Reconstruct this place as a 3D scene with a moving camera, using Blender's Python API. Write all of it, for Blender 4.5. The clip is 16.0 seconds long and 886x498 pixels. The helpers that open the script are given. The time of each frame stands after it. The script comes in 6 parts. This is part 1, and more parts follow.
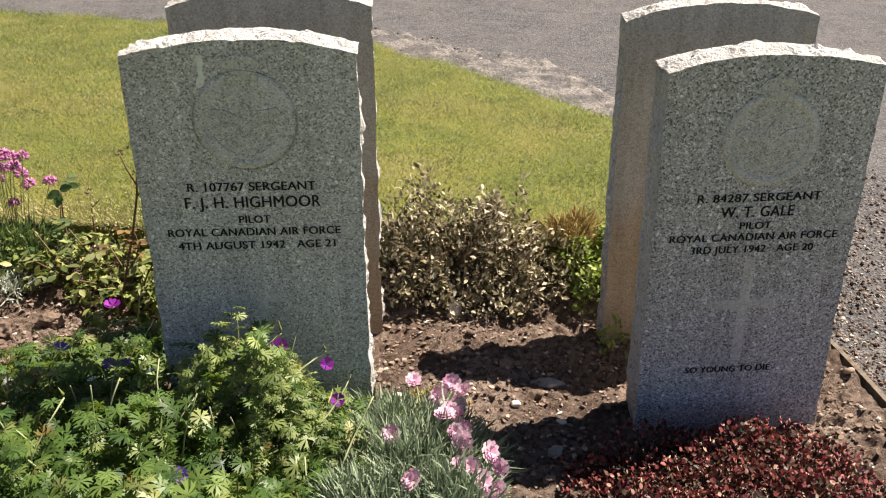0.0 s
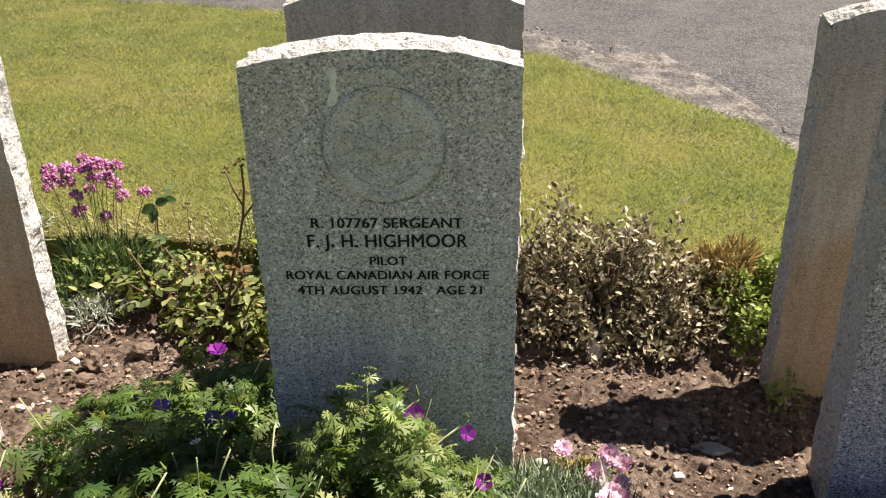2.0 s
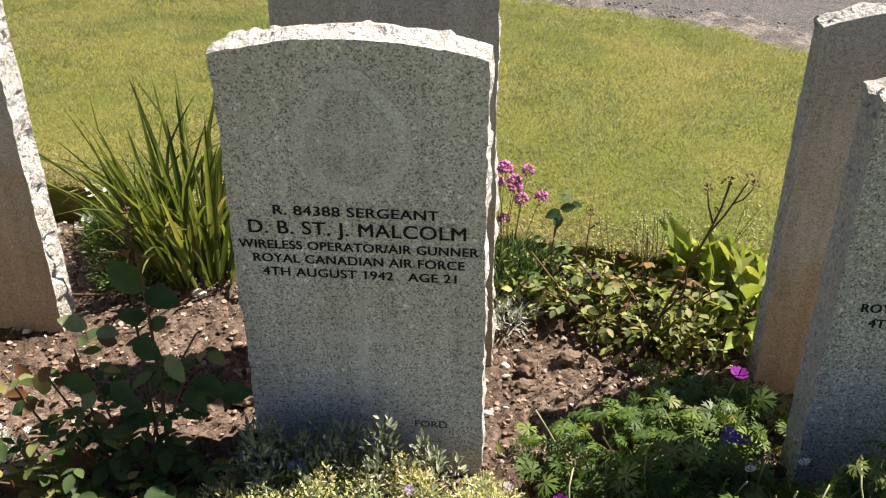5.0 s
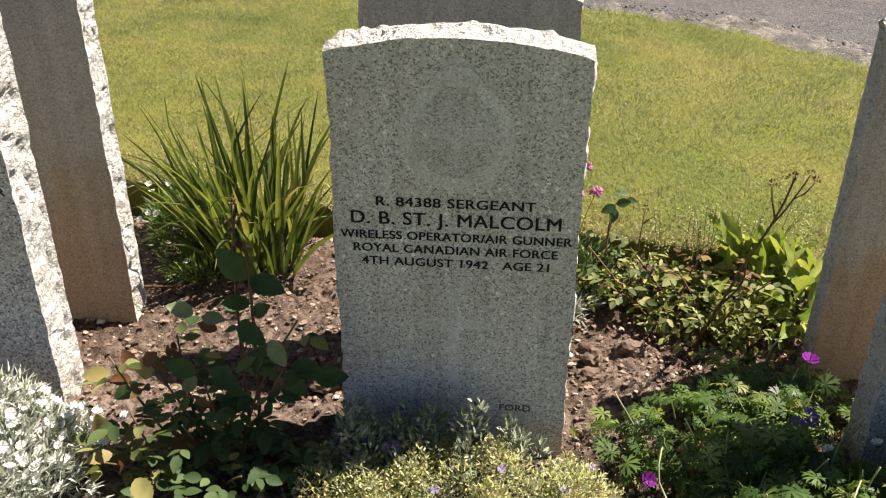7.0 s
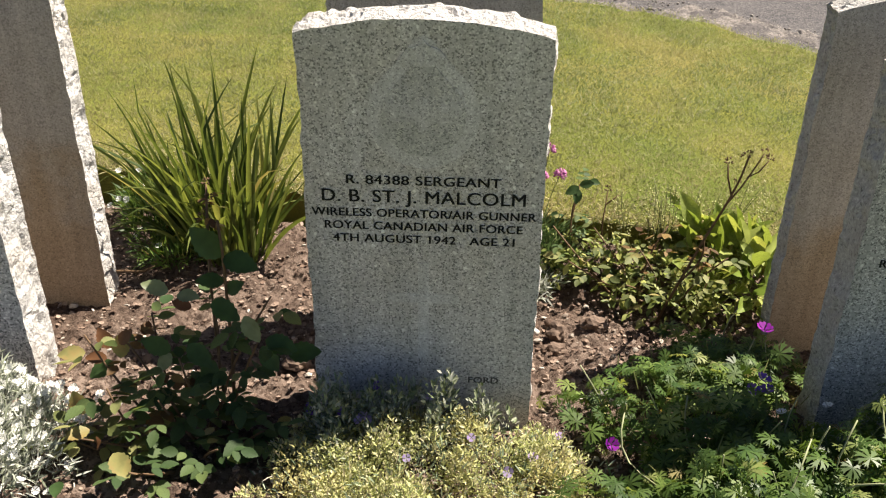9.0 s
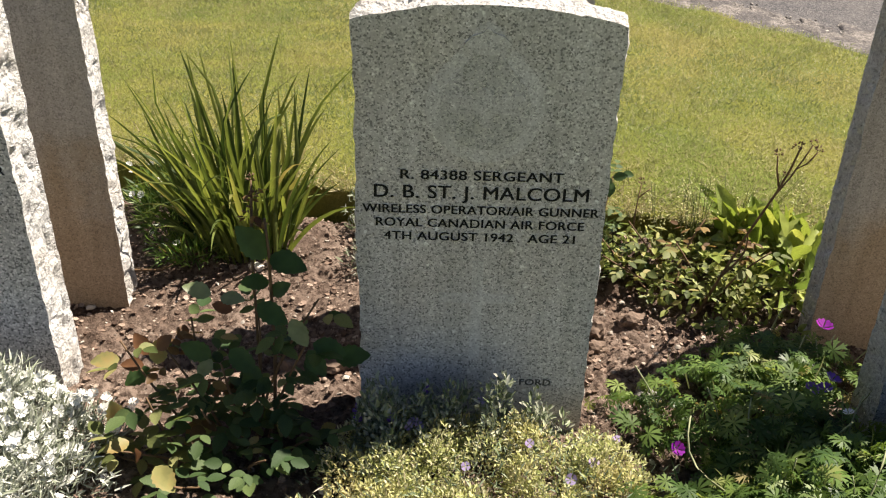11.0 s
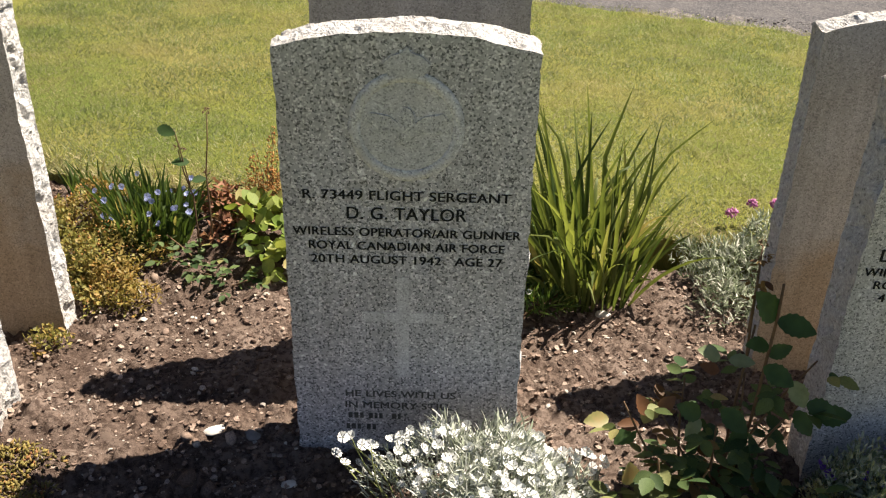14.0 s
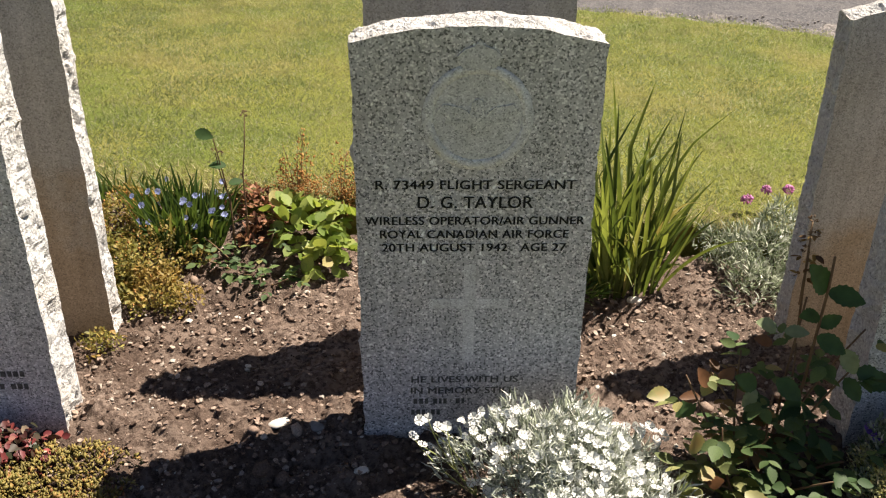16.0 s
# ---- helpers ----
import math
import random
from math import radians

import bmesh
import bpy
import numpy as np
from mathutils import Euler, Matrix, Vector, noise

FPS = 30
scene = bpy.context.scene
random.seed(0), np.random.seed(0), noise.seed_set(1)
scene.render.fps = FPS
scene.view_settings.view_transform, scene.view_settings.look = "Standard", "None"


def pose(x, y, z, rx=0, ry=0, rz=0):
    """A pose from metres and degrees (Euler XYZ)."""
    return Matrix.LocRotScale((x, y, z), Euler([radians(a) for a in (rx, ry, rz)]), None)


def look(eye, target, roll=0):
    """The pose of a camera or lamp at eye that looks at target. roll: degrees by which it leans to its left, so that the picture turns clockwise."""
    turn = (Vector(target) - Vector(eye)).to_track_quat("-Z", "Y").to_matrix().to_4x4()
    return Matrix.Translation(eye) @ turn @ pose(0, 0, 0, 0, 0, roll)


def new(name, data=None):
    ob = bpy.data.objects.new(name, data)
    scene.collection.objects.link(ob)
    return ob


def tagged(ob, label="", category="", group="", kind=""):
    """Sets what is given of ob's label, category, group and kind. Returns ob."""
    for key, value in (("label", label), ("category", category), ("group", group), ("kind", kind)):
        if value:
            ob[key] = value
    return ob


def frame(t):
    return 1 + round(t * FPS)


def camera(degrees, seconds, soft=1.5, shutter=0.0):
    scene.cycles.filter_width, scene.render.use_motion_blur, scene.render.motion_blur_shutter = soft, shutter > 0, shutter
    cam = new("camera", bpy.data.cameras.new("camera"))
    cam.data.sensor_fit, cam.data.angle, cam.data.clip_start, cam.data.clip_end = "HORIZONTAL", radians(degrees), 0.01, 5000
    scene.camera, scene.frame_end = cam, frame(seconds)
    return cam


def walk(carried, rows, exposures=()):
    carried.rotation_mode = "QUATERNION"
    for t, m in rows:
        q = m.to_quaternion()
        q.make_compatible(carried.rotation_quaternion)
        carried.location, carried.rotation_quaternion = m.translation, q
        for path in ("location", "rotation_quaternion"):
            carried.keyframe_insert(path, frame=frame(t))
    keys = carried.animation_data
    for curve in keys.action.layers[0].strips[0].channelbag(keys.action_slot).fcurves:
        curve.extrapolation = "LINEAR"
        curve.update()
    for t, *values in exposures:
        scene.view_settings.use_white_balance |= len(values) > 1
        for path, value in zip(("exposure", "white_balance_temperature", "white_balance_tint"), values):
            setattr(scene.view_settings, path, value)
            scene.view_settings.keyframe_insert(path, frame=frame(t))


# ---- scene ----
import collections

cam = camera(53.3, 16.0, soft=1.15)
PATH = [
    (0, (-0.091, 0.088, 1.042), (0.019, 1.884, 0.169), 0.1),
    (0.5, (-0.192, 0.15, 1.066), (-0.099, 1.947, 0.192), -0.0),
    (1, (-0.189, 0.304, 1.035), (-0.173, 2.093, 0.14), -0.4),
    (1.5, (-0.2, 0.368, 1.017), (-0.222, 2.153, 0.116), -0.6),
    (2, (-0.221, 0.363, 1.016), (-0.265, 2.146, 0.112), -0.7),
    (2.5, (-0.245, 0.358, 1.021), (-0.304, 2.138, 0.112), -0.7),
    (3, (-0.27, 0.348, 1.025), (-0.346, 2.128, 0.115), -0.7),
    (3.5, (-0.355, 0.306, 1.036), (-0.443, 2.078, 0.112), -0.7),
    (4, (-0.55, 0.241, 1.055), (-0.689, 2.003, 0.118), -1.0),
    (4.5, (-0.794, 0.307, 1.056), (-0.957, 2.061, 0.109), -0.3),
    (5, (-0.953, 0.361, 1.084), (-1.141, 2.108, 0.13), -0.4),
    (5.2, (-1.001, 0.344, 1.087), (-1.199, 2.092, 0.135), -0.4),
    (7.3, (-1.115, 0.269, 1.098), (-1.255, 2.024, 0.148), 0.2),
    (7.5, (-1.105, 0.256, 1.093), (-1.237, 2.012, 0.145), 0.1),
    (8, (-1.097, 0.234, 1.098), (-1.212, 1.989, 0.145), 0.2),
    (8.5, (-1.106, 0.232, 1.097), (-1.209, 1.987, 0.142), 0.2),
    (8.7, (-1.106, 0.23, 1.095), (-1.201, 1.984, 0.138), 0.4),
    (10.8, (-1.229, 0.272, 1.074), (-1.239, 2.015, 0.093), 1.5),
    (11, (-1.247, 0.29, 1.07), (-1.259, 2.033, 0.089), 1.4),
    (11.5, (-1.448, 0.259, 1.073), (-1.491, 2.004, 0.096), 1.1),
    (12, (-1.765, 0.159, 1.15), (-1.793, 1.9, 0.166), 1.5),
    (12.5, (-1.872, 0.185, 1.143), (-1.896, 1.934, 0.174), 1.6),
    (13, (-1.938, 0.288, 1.134), (-1.959, 2.042, 0.174), 1.5),
    (13.5, (-1.991, 0.286, 1.133), (-2.017, 2.045, 0.182), 1.5),
    (14, (-2.012, 0.279, 1.132), (-2.038, 2.04, 0.186), 1.3),
    (14.5, (-2.018, 0.284, 1.129), (-2.039, 2.045, 0.182), 1.2),
    (15, (-2.075, 0.287, 1.115), (-2.099, 2.05, 0.173), 1.1),
    (15.5, (-2.173, 0.252, 1.125), (-2.189, 2.02, 0.19), 0.8),
    (16, (-2.177, 0.218, 1.124), (-2.12, 1.989, 0.195), 0.6),
]
walk(cam, [(t, look(eye, target, roll)) for t, eye, target, roll in PATH], [(0.0, 1.42, 7000, 12), (16.0, 1.42, 7000, 12)])

# ---- light ----
SUN = Vector((0.436, 0.194, 0.71)).normalized()
world = bpy.data.worlds.new("world")
scene.world = world
world.use_nodes = True
wn = world.node_tree
sky = wn.nodes.new("ShaderNodeTexSky")
sky.sky_type, sky.sun_disc = "NISHITA", False
sky.air_density, sky.dust_density, sky.ozone_density = 0.42, 0.1, 0.4
sky.sun_elevation = math.asin(SUN.z)
sky.sun_rotation = math.atan2(SUN.x, SUN.y)
wn.nodes["Background"].inputs["Strength"].default_value = 0.05
wn.links.new(sky.outputs[0], wn.nodes["Background"].inputs["Color"])
lamp = bpy.data.lights.new("sun", "SUN")
lamp.energy, lamp.angle, lamp.color = 5.0, radians(0.53), (1.0, 0.95, 0.87)
sun = new("sun", lamp)
sun.matrix_world = look(SUN * 30, (0, 0, 0))


# ---- noise and heights ----
def value_noise(x, y, seed=0):
    xi, yi = np.floor(x).astype(np.int64), np.floor(y).astype(np.int64)
    fx, fy = x - xi, y - yi
    fx, fy = fx * fx * (3 - 2 * fx), fy * fy * (3 - 2 * fy)

    def h(a, b):
        n = (a * 374761393 + b * 668265263 + seed * 974711) & 0x7FFFFFFF
        n = ((n ^ (n >> 13)) * 1274126177) & 0x7FFFFFFF
        return ((n ^ (n >> 16)) & 0xFFFF) / 65535.0
    a, b, c, d = h(xi, yi), h(xi + 1, yi), h(xi, yi + 1), h(xi + 1, yi + 1)
    return (a * (1 - fx) + b * fx) * (1 - fy) + (c * (1 - fx) + d * fx) * fy - 0.5


def fbm(x, y, size, octaves=3, seed=0):
    out, amp, s = 0.0, 1.0, 1.0 / size
    for k in range(octaves):
        out = out + amp * value_noise(x * s, y * s, seed + k * 17)
        amp, s = amp * 0.5, s * 2.1
    return out


SLOPE = -0.030          # the ground rises gently towards -x


def lie(x):
    return SLOPE * np.clip(x, -6.0, 3.0)


def edge(x):            # the cut edge of the lawn behind the bed
    return 2.065 - 0.090 * np.clip(x, -6, 1.5) + 0.035 * fbm(x, x * 0 + 3.3, 0.16, 2, 5)


def verge(x):           # where the lawn meets the tarmac
    px = (-8, -3.0, -2.1, -1.3, -0.83, -0.38, -0.12, 0.13, 0.30, 0.50, 0.70, 0.77, 0.85, 0.92)
    py = (5.2, 4.85, 4.75, 4.58, 4.42, 4.26, 4.12, 3.84, 3.64, 3.30, 3.06, 2.75, 2.40, 2.02)
    return np.interp(x, px, py) + 0.11 * fbm(x, x * 0 + 9.1, 0.15, 4, 8)


def lawn_z(x, y):
    return 0.112 + lie(x) + 0.018 * fbm(x, y, 0.7, 2, 21)


def dip(x, y):           # the bed falls away towards its end by the path
    k = np.clip(x / 0.32, 0, 1)
    return -0.034 * k * k * (3 - 2 * k) * np.clip((2.0 - y) / 0.16, 0, 1)


def soil_base(x, y):
    e = 2.065 - 0.090 * np.clip(x, -6, 1.5)
    k = np.clip((y - 1.86) / (e - 1.86), 0, 1)
    return 0.004 + lie(x) + dip(x, y) + (0.050 + 0.030 * np.clip((-2.15 - x) / 0.3, 0, 1)) * k * k * (3 - 2 * k)


def soil_z(x, y):
    gap = np.clip(1 - (edge(x) - y) / 0.07, 0, 1) * np.clip(0.55 + 3.0 * fbm(x, x * 0 + 1.7, 0.22, 2, 13), 0, 1)
    rough = 0.75 + 0.5 * (fbm(x, y, 0.35, 1, 61) + 0.5)
    z = soil_base(x, y) - 0.085 * gap + 0.022 * fbm(x, y, 0.22, 2, 31)
    z = z + rough * (0.024 * np.abs(fbm(x, y, 0.06, 3, 41)) + 0.014 * fbm(x, y, 0.020, 3, 51))
    return z


def tarmac_z(x, y):
    k = np.clip((y - 1.9) / 0.7, 0, 1)
    return (1 - k) * (-0.004) + k * 0.085 + lie(x) + dip(x, y) + 0.006 * fbm(x, y, 0.06, 3, 71)


# ---- materials ----
def material(name, rough=0.8, spec=0.3):
    m = bpy.data.materials.new(name)
    m.use_nodes = True
    b = m.node_tree.nodes["Principled BSDF"]
    b.inputs["Roughness"].default_value = rough
    b.inputs["Specular IOR Level"].default_value = spec
    return m, m.node_tree, b


def node(tree, kind, **values):
    n = tree.nodes.new(kind)
    for k, v in values.items():
        n.inputs[k.replace("_", " ")].default_value = v
    return n


def ramp(tree, source, stops, interpolation="LINEAR"):
    r = tree.nodes.new("ShaderNodeValToRGB")
    r.color_ramp.interpolation = interpolation
    while len(r.color_ramp.elements) < len(stops):
        r.color_ramp.elements.new(0.5)
    for el, (p, c) in zip(r.color_ramp.elements, stops):
        el.position = p
        el.color = (*c, 1) if len(c) == 3 else c
    tree.links.new(source, r.inputs[0])
    return r.outputs[0]


def mixed(tree, fac, a, b, mode="MIX"):
    m = tree.nodes.new("ShaderNodeMix")
    m.data_type, m.blend_type = "RGBA", mode
    for sock, v in ((m.inputs[0], fac), (m.inputs[6], a), (m.inputs[7], b)):
        if isinstance(v, (int, float)):
            sock.default_value = v
        elif isinstance(v, tuple):
            sock.default_value = (*v, 1)
        else:
            tree.links.new(v, sock)
    return m.outputs[2]


def coords(tree):
    return tree.nodes.new("ShaderNodeTexCoord").outputs["Object"]


def noise_tex(tree, where, scale, detail=3.0, rough=0.55):
    n = node(tree, "ShaderNodeTexNoise", Scale=scale, Detail=detail, Roughness=rough)
    tree.links.new(where, n.inputs["Vector"])
    return n.outputs["Fac"]


def bumped(tree, bsdf, height, strength, distance):
    b = node(tree, "ShaderNodeBump", Strength=strength, Distance=distance)
    tree.links.new(height, b.inputs["Height"])
    tree.links.new(b.outputs[0], bsdf.inputs["Normal"])


def granite(name, dark, mid, light, rough, stain, bump=0.15, fleck=1.0, stain_scale=7.0, crystal=430.0, stain_from=0.42, splash_bounce=None):
    """Speckled granite: crystals of two sizes, pale flecks, faint weather stains."""
    m, t, b = material(name, rough, 0.35)
    w = coords(t)
    v = node(t, "ShaderNodeTexVoronoi", Scale=crystal)
    t.links.new(w, v.inputs["Vector"])
    sep = t.nodes.new("ShaderNodeSeparateColor")
    t.links.new(v.outputs["Color"], sep.inputs[0])
    col = ramp(t, sep.outputs[0], [(0.0, dark), (0.10, dark), (0.30, mid), (0.72, mid), (0.92, light), (1.0, light)])
    fine = noise_tex(t, w, 520.0, 2.0)
    col = mixed(t, ramp(t, fine, [(0.35, (0.0, 0.0, 0.0)), (0.65, (0.26, 0.26, 0.26))]), col, mid)
    v2 = node(t, "ShaderNodeTexVoronoi", Scale=72.0, Randomness=1.0)
    warp = t.nodes.new("ShaderNodeMix")
    warp.data_type = "VECTOR"
    warp.inputs[0].default_value = 0.012
    nz = node(t, "ShaderNodeTexNoise", Scale=120.0)
    t.links.new(w, nz.inputs["Vector"])
    t.links.new(w, warp.inputs[4])
    t.links.new(nz.outputs["Color"], warp.inputs[5])
    t.links.new(warp.outputs[1], v2.inputs["Vector"])
    spot = ramp(t, v2.outputs["Distance"], [(0.0, (1, 1, 1)), (0.28, (1, 1, 1)), (0.42, (0, 0, 0))])
    sep2 = t.nodes.new("ShaderNodeSeparateColor")
    t.links.new(v2.outputs["Color"], sep2.inputs[0])
    some = ramp(t, sep2.outputs[1], [(0.70, (0, 0, 0)), (0.76, (fleck, fleck, fleck))])
    both = t.nodes.new("ShaderNodeMath")
    both.operation = "MULTIPLY"
    t.links.new(spot, both.inputs[0])
    t.links.new(some, both.inputs[1])
    col = mixed(t, both.outputs[0], col, tuple(min(1, c * 1.35) for c in light))
    big = noise_tex(t, w, stain_scale, 4.0, 0.6)
    col = mixed(t, ramp(t, big, [(stain_from, (0, 0, 0)), (0.72, (0.75, 0.75, 0.75))]), col, stain, "MULTIPLY")
    # rain streaks running down the stone
    long = t.nodes.new("ShaderNodeMapping")
    long.inputs["Scale"].default_value = (26.0, 26.0, 2.2)
    t.links.new(w, long.inputs["Vector"])
    streak = noise_tex(t, long.outputs[0], 1.0, 4.0, 0.6)
    col = mixed(t, 1.0, col, ramp(t, streak, [(0.32, (0.80, 0.80, 0.79)), (0.56, (1.0, 1.0, 1.0))]), "MULTIPLY")
    # warm foot: soil splash, plus bounce light off sunlit soil painted into the colour
    if splash_bounce:
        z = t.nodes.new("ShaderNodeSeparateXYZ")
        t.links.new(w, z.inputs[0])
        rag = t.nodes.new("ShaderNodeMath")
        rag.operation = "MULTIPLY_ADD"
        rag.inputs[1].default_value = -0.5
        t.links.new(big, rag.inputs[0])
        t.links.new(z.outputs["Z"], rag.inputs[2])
        col = mixed(t, ramp(t, rag.outputs[0], [(0.0, (0.9, 0.9, 0.9)), (0.13, (0, 0, 0))]), col, splash_bounce, "MULTIPLY")
    t.links.new(col, b.inputs["Base Color"])
    bumped(t, b, fine, bump, 0.002)
    return m


def rock_face():
    """Pitched granite: pale broken crystals with dark pits between them."""
    m, t, b = material("granite_rockface", 0.85, 0.3)
    w = coords(t)
    grit = noise_tex(t, w, 150.0, 4.0, 0.7)
    col = ramp(t, grit, [(0.32, (0.17, 0.167, 0.163)), (0.40, (0.42, 0.41, 0.398)), (0.56, (0.56, 0.55, 0.535)), (0.72, (0.78, 0.765, 0.745))])
    pit = noise_tex(t, w, 62.0, 3.0, 0.6)
    col = mixed(t, ramp(t, pit, [(0.31, (0.8, 0.8, 0.8)), (0.38, (0, 0, 0))]), col, (0.30, 0.29, 0.275))
    wide = noise_tex(t, w, 9.0, 3.0)
    col = mixed(t, ramp(t, wide, [(0.42, (0, 0, 0)), (0.65, (0.7, 0.7, 0.7))]), col, (0.90, 0.84, 0.78), "MULTIPLY")
    t.links.new(col, b.inputs["Base Color"])
    both = t.nodes.new("ShaderNodeMath")
    t.links.new(grit, both.inputs[0])
    t.links.new(pit, both.inputs[1])
    bumped(t, b, both.outputs[0], 1.0, 0.009)
    return m


M_FACE = granite("granite_face", (0.15, 0.149, 0.154), (0.475, 0.467, 0.484), (0.79, 0.78, 0.79), 0.5, (0.87, 0.85, 0.83), crystal=400.0, fleck=0.9)
M_FACE_BLUE = granite("granite_face_blue", (0.075, 0.075, 0.082), (0.42, 0.414, 0.44), (0.80, 0.79, 0.82), 0.5, (0.87, 0.86, 0.87), crystal=380.0)
M_FACE_WARM = granite("granite_face_warm", (0.175, 0.172, 0.174), (0.55, 0.535, 0.54), (0.79, 0.775, 0.775), 0.5, (0.88, 0.84, 0.79), crystal=400.0, fleck=0.9)
M_FACE_COARSE = granite("granite_face_coarse", (0.09, 0.089, 0.094), (0.455, 0.443, 0.46), (0.80, 0.78, 0.79), 0.5, (0.87, 0.84, 0.81), crystal=350.0)
M_ROCK = rock_face()
M_BACK = granite("granite_back", (0.27, 0.255, 0.235), (0.43, 0.408, 0.375), (0.55, 0.525, 0.485), 0.8, (0.80, 0.76, 0.69), 0.3, 0.35, splash_bounce=(0.96, 0.81, 0.63))
M_CARVE = granite("granite_carved", (0.32, 0.317, 0.322), (0.555, 0.545, 0.555), (0.72, 0.71, 0.71), 0.8, (0.88, 0.88, 0.85), 0.35, 0.6)
M_CARVE_PALE = granite("granite_carved_pale", (0.36, 0.355, 0.36), (0.60, 0.59, 0.60), (0.78, 0.77, 0.77), 0.8, (0.90, 0.90, 0.88), 0.35, 0.5)
M_CARVE_DIM = granite("granite_carved_weathered", (0.25, 0.247, 0.25), (0.52, 0.512, 0.52), (0.72, 0.71, 0.69), 0.8, (0.85, 0.86, 0.80), 0.35, 0.5)

M_RELIEF = granite("granite_relief", (0.24, 0.237, 0.235), (0.45, 0.443, 0.438), (0.66, 0.65, 0.63), 0.8, (0.85, 0.85, 0.82), 0.35, 0.3)
# darker granite that paints the shade at a badge's recessed rim
M_GROOVE_SHADE = granite("granite_groove_shade", (0.11, 0.11, 0.108), (0.32, 0.318, 0.312), (0.50, 0.50, 0.48), 0.9, (0.8, 0.82, 0.76), 0.2, 0.2)


def plain(name, a, b2, scale, rough=0.8, spec=0.2, bump=0.0):
    m, t, b = material(name, rough, spec)
    w = coords(t)
    n = noise_tex(t, w, scale, 4.0)
    t.links.new(ramp(t, n, [(0.3, a), (0.7, b2)]), b.inputs["Base Color"])
    if bump:
        bumped(t, b, n, bump, 0.004)
    return m


M_PAINT = plain("black_letter_paint", (0.006, 0.006, 0.006), (0.025, 0.025, 0.024), 160.0, 0.8)
M_PAINT_WORN = plain("worn_letter_paint", (0.05, 0.05, 0.048), (0.13, 0.128, 0.12), 140.0, 0.85)
M_LIME = plain("lime_stain", (0.80, 0.81, 0.79), (0.58, 0.60, 0.58), 90.0, 0.9)


def soil_material():
    m, t, b = material("garden_soil", 0.95, 0.1)
    w = coords(t)
    big = noise_tex(t, w, 5.0, 3.0)
    col = ramp(t, big, [(0.35, (0.135, 0.094, 0.073)), (0.65, (0.275, 0.206, 0.166))])
    mid = noise_tex(t, w, 70.0, 4.0, 0.65)
    col = mixed(t, ramp(t, mid, [(0.40, (0.85, 0.85, 0.85)), (0.56, (0, 0, 0))]), col, (0.060, 0.039, 0.030))
    fine = noise_tex(t, w, 420.0, 3.0, 0.7)
    col = mixed(t, ramp(t, fine, [(0.58, (0, 0, 0)), (0.72, (0.6, 0.6, 0.6))]), col, (0.33, 0.255, 0.20))
    t.links.new(col, b.inputs["Base Color"])
    bumped(t, b, fine, 1.0, 0.007)
    return m


M_SOIL = soil_material()


def island(name, stops, rough=0.6, spec=0.3, thin=0.0, grain=40.0, grain_amount=0.35, patch=None, glow=(1.0, 1.0, 1.0)):
    """Many small pieces in one mesh: each takes its own tone; thin pieces let light through."""
    m, t, b = material(name, rough, spec)
    g = t.nodes.new("ShaderNodeNewGeometry")
    col = ramp(t, g.outputs["Random Per Island"], stops)
    w = coords(t)
    n = noise_tex(t, w, grain, 2.0)
    shade = ramp(t, n, [(0.3, (1 - grain_amount,) * 3), (0.7, (1.0,) * 3)])
    col = mixed(t, 1.0, col, shade, "MULTIPLY")
    if patch:
        p1 = noise_tex(t, w, patch[1], 4.0, 0.6)
        col = mixed(t, ramp(t, p1, [(0.46, (0, 0, 0)), (0.66, (0.6, 0.6, 0.6))]), col, patch[0])
    t.links.new(col, b.inputs["Base Color"])
    if thin:
        tr = t.nodes.new("ShaderNodeBsdfTranslucent")
        t.links.new(mixed(t, 1.0, col, glow, "MULTIPLY"), tr.inputs["Color"])
        mx = t.nodes.new("ShaderNodeMixShader")
        mx.inputs[0].default_value = thin
        out = t.nodes["Material Output"]
        t.links.new(b.outputs[0], mx.inputs[1])
        t.links.new(tr.outputs[0], mx.inputs[2])
        t.links.new(mx.outputs[0], out.inputs["Surface"])
    return m


M_CLOD = island("soil_clods", [(0, (0.075, 0.050, 0.039)), (0.5, (0.22, 0.152, 0.117)), (0.85, (0.36, 0.268, 0.212)), (1, (0.48, 0.385, 0.315))], 0.95, 0.1, 0, 300.0, 0.5)
M_PEBBLE = island("pebbles", [(0, (0.20, 0.15, 0.12)), (0.4, (0.34, 0.28, 0.23)), (0.75, (0.45, 0.40, 0.34)), (1, (0.62, 0.58, 0.52))], 0.8, 0.25, 0, 250.0, 0.35)
M_GRIT = island("tarmac_grit", [(0, (0.11, 0.10, 0.095)), (0.6, (0.28, 0.25, 0.22)), (1, (0.50, 0.45, 0.40))], 0.85, 0.25, 0, 250.0, 0.3)
M_GRASS = island("lawn_grass", [(0, (0.185, 0.24, 0.07)), (0.45, (0.26, 0.305, 0.115)), (0.75, (0.33, 0.355, 0.17)), (1, (0.53, 0.50, 0.33))], 0.75, 0.1, 0.6, 7.0, 0.35, ((0.46, 0.40, 0.18), 2.6))
M_STRAW = island("dry_grass", [(0, (0.35, 0.32, 0.14)), (0.6, (0.48, 0.42, 0.22)), (1, (0.58, 0.50, 0.30))], 0.7, 0.2, 0.3, 6.0, 0.3)


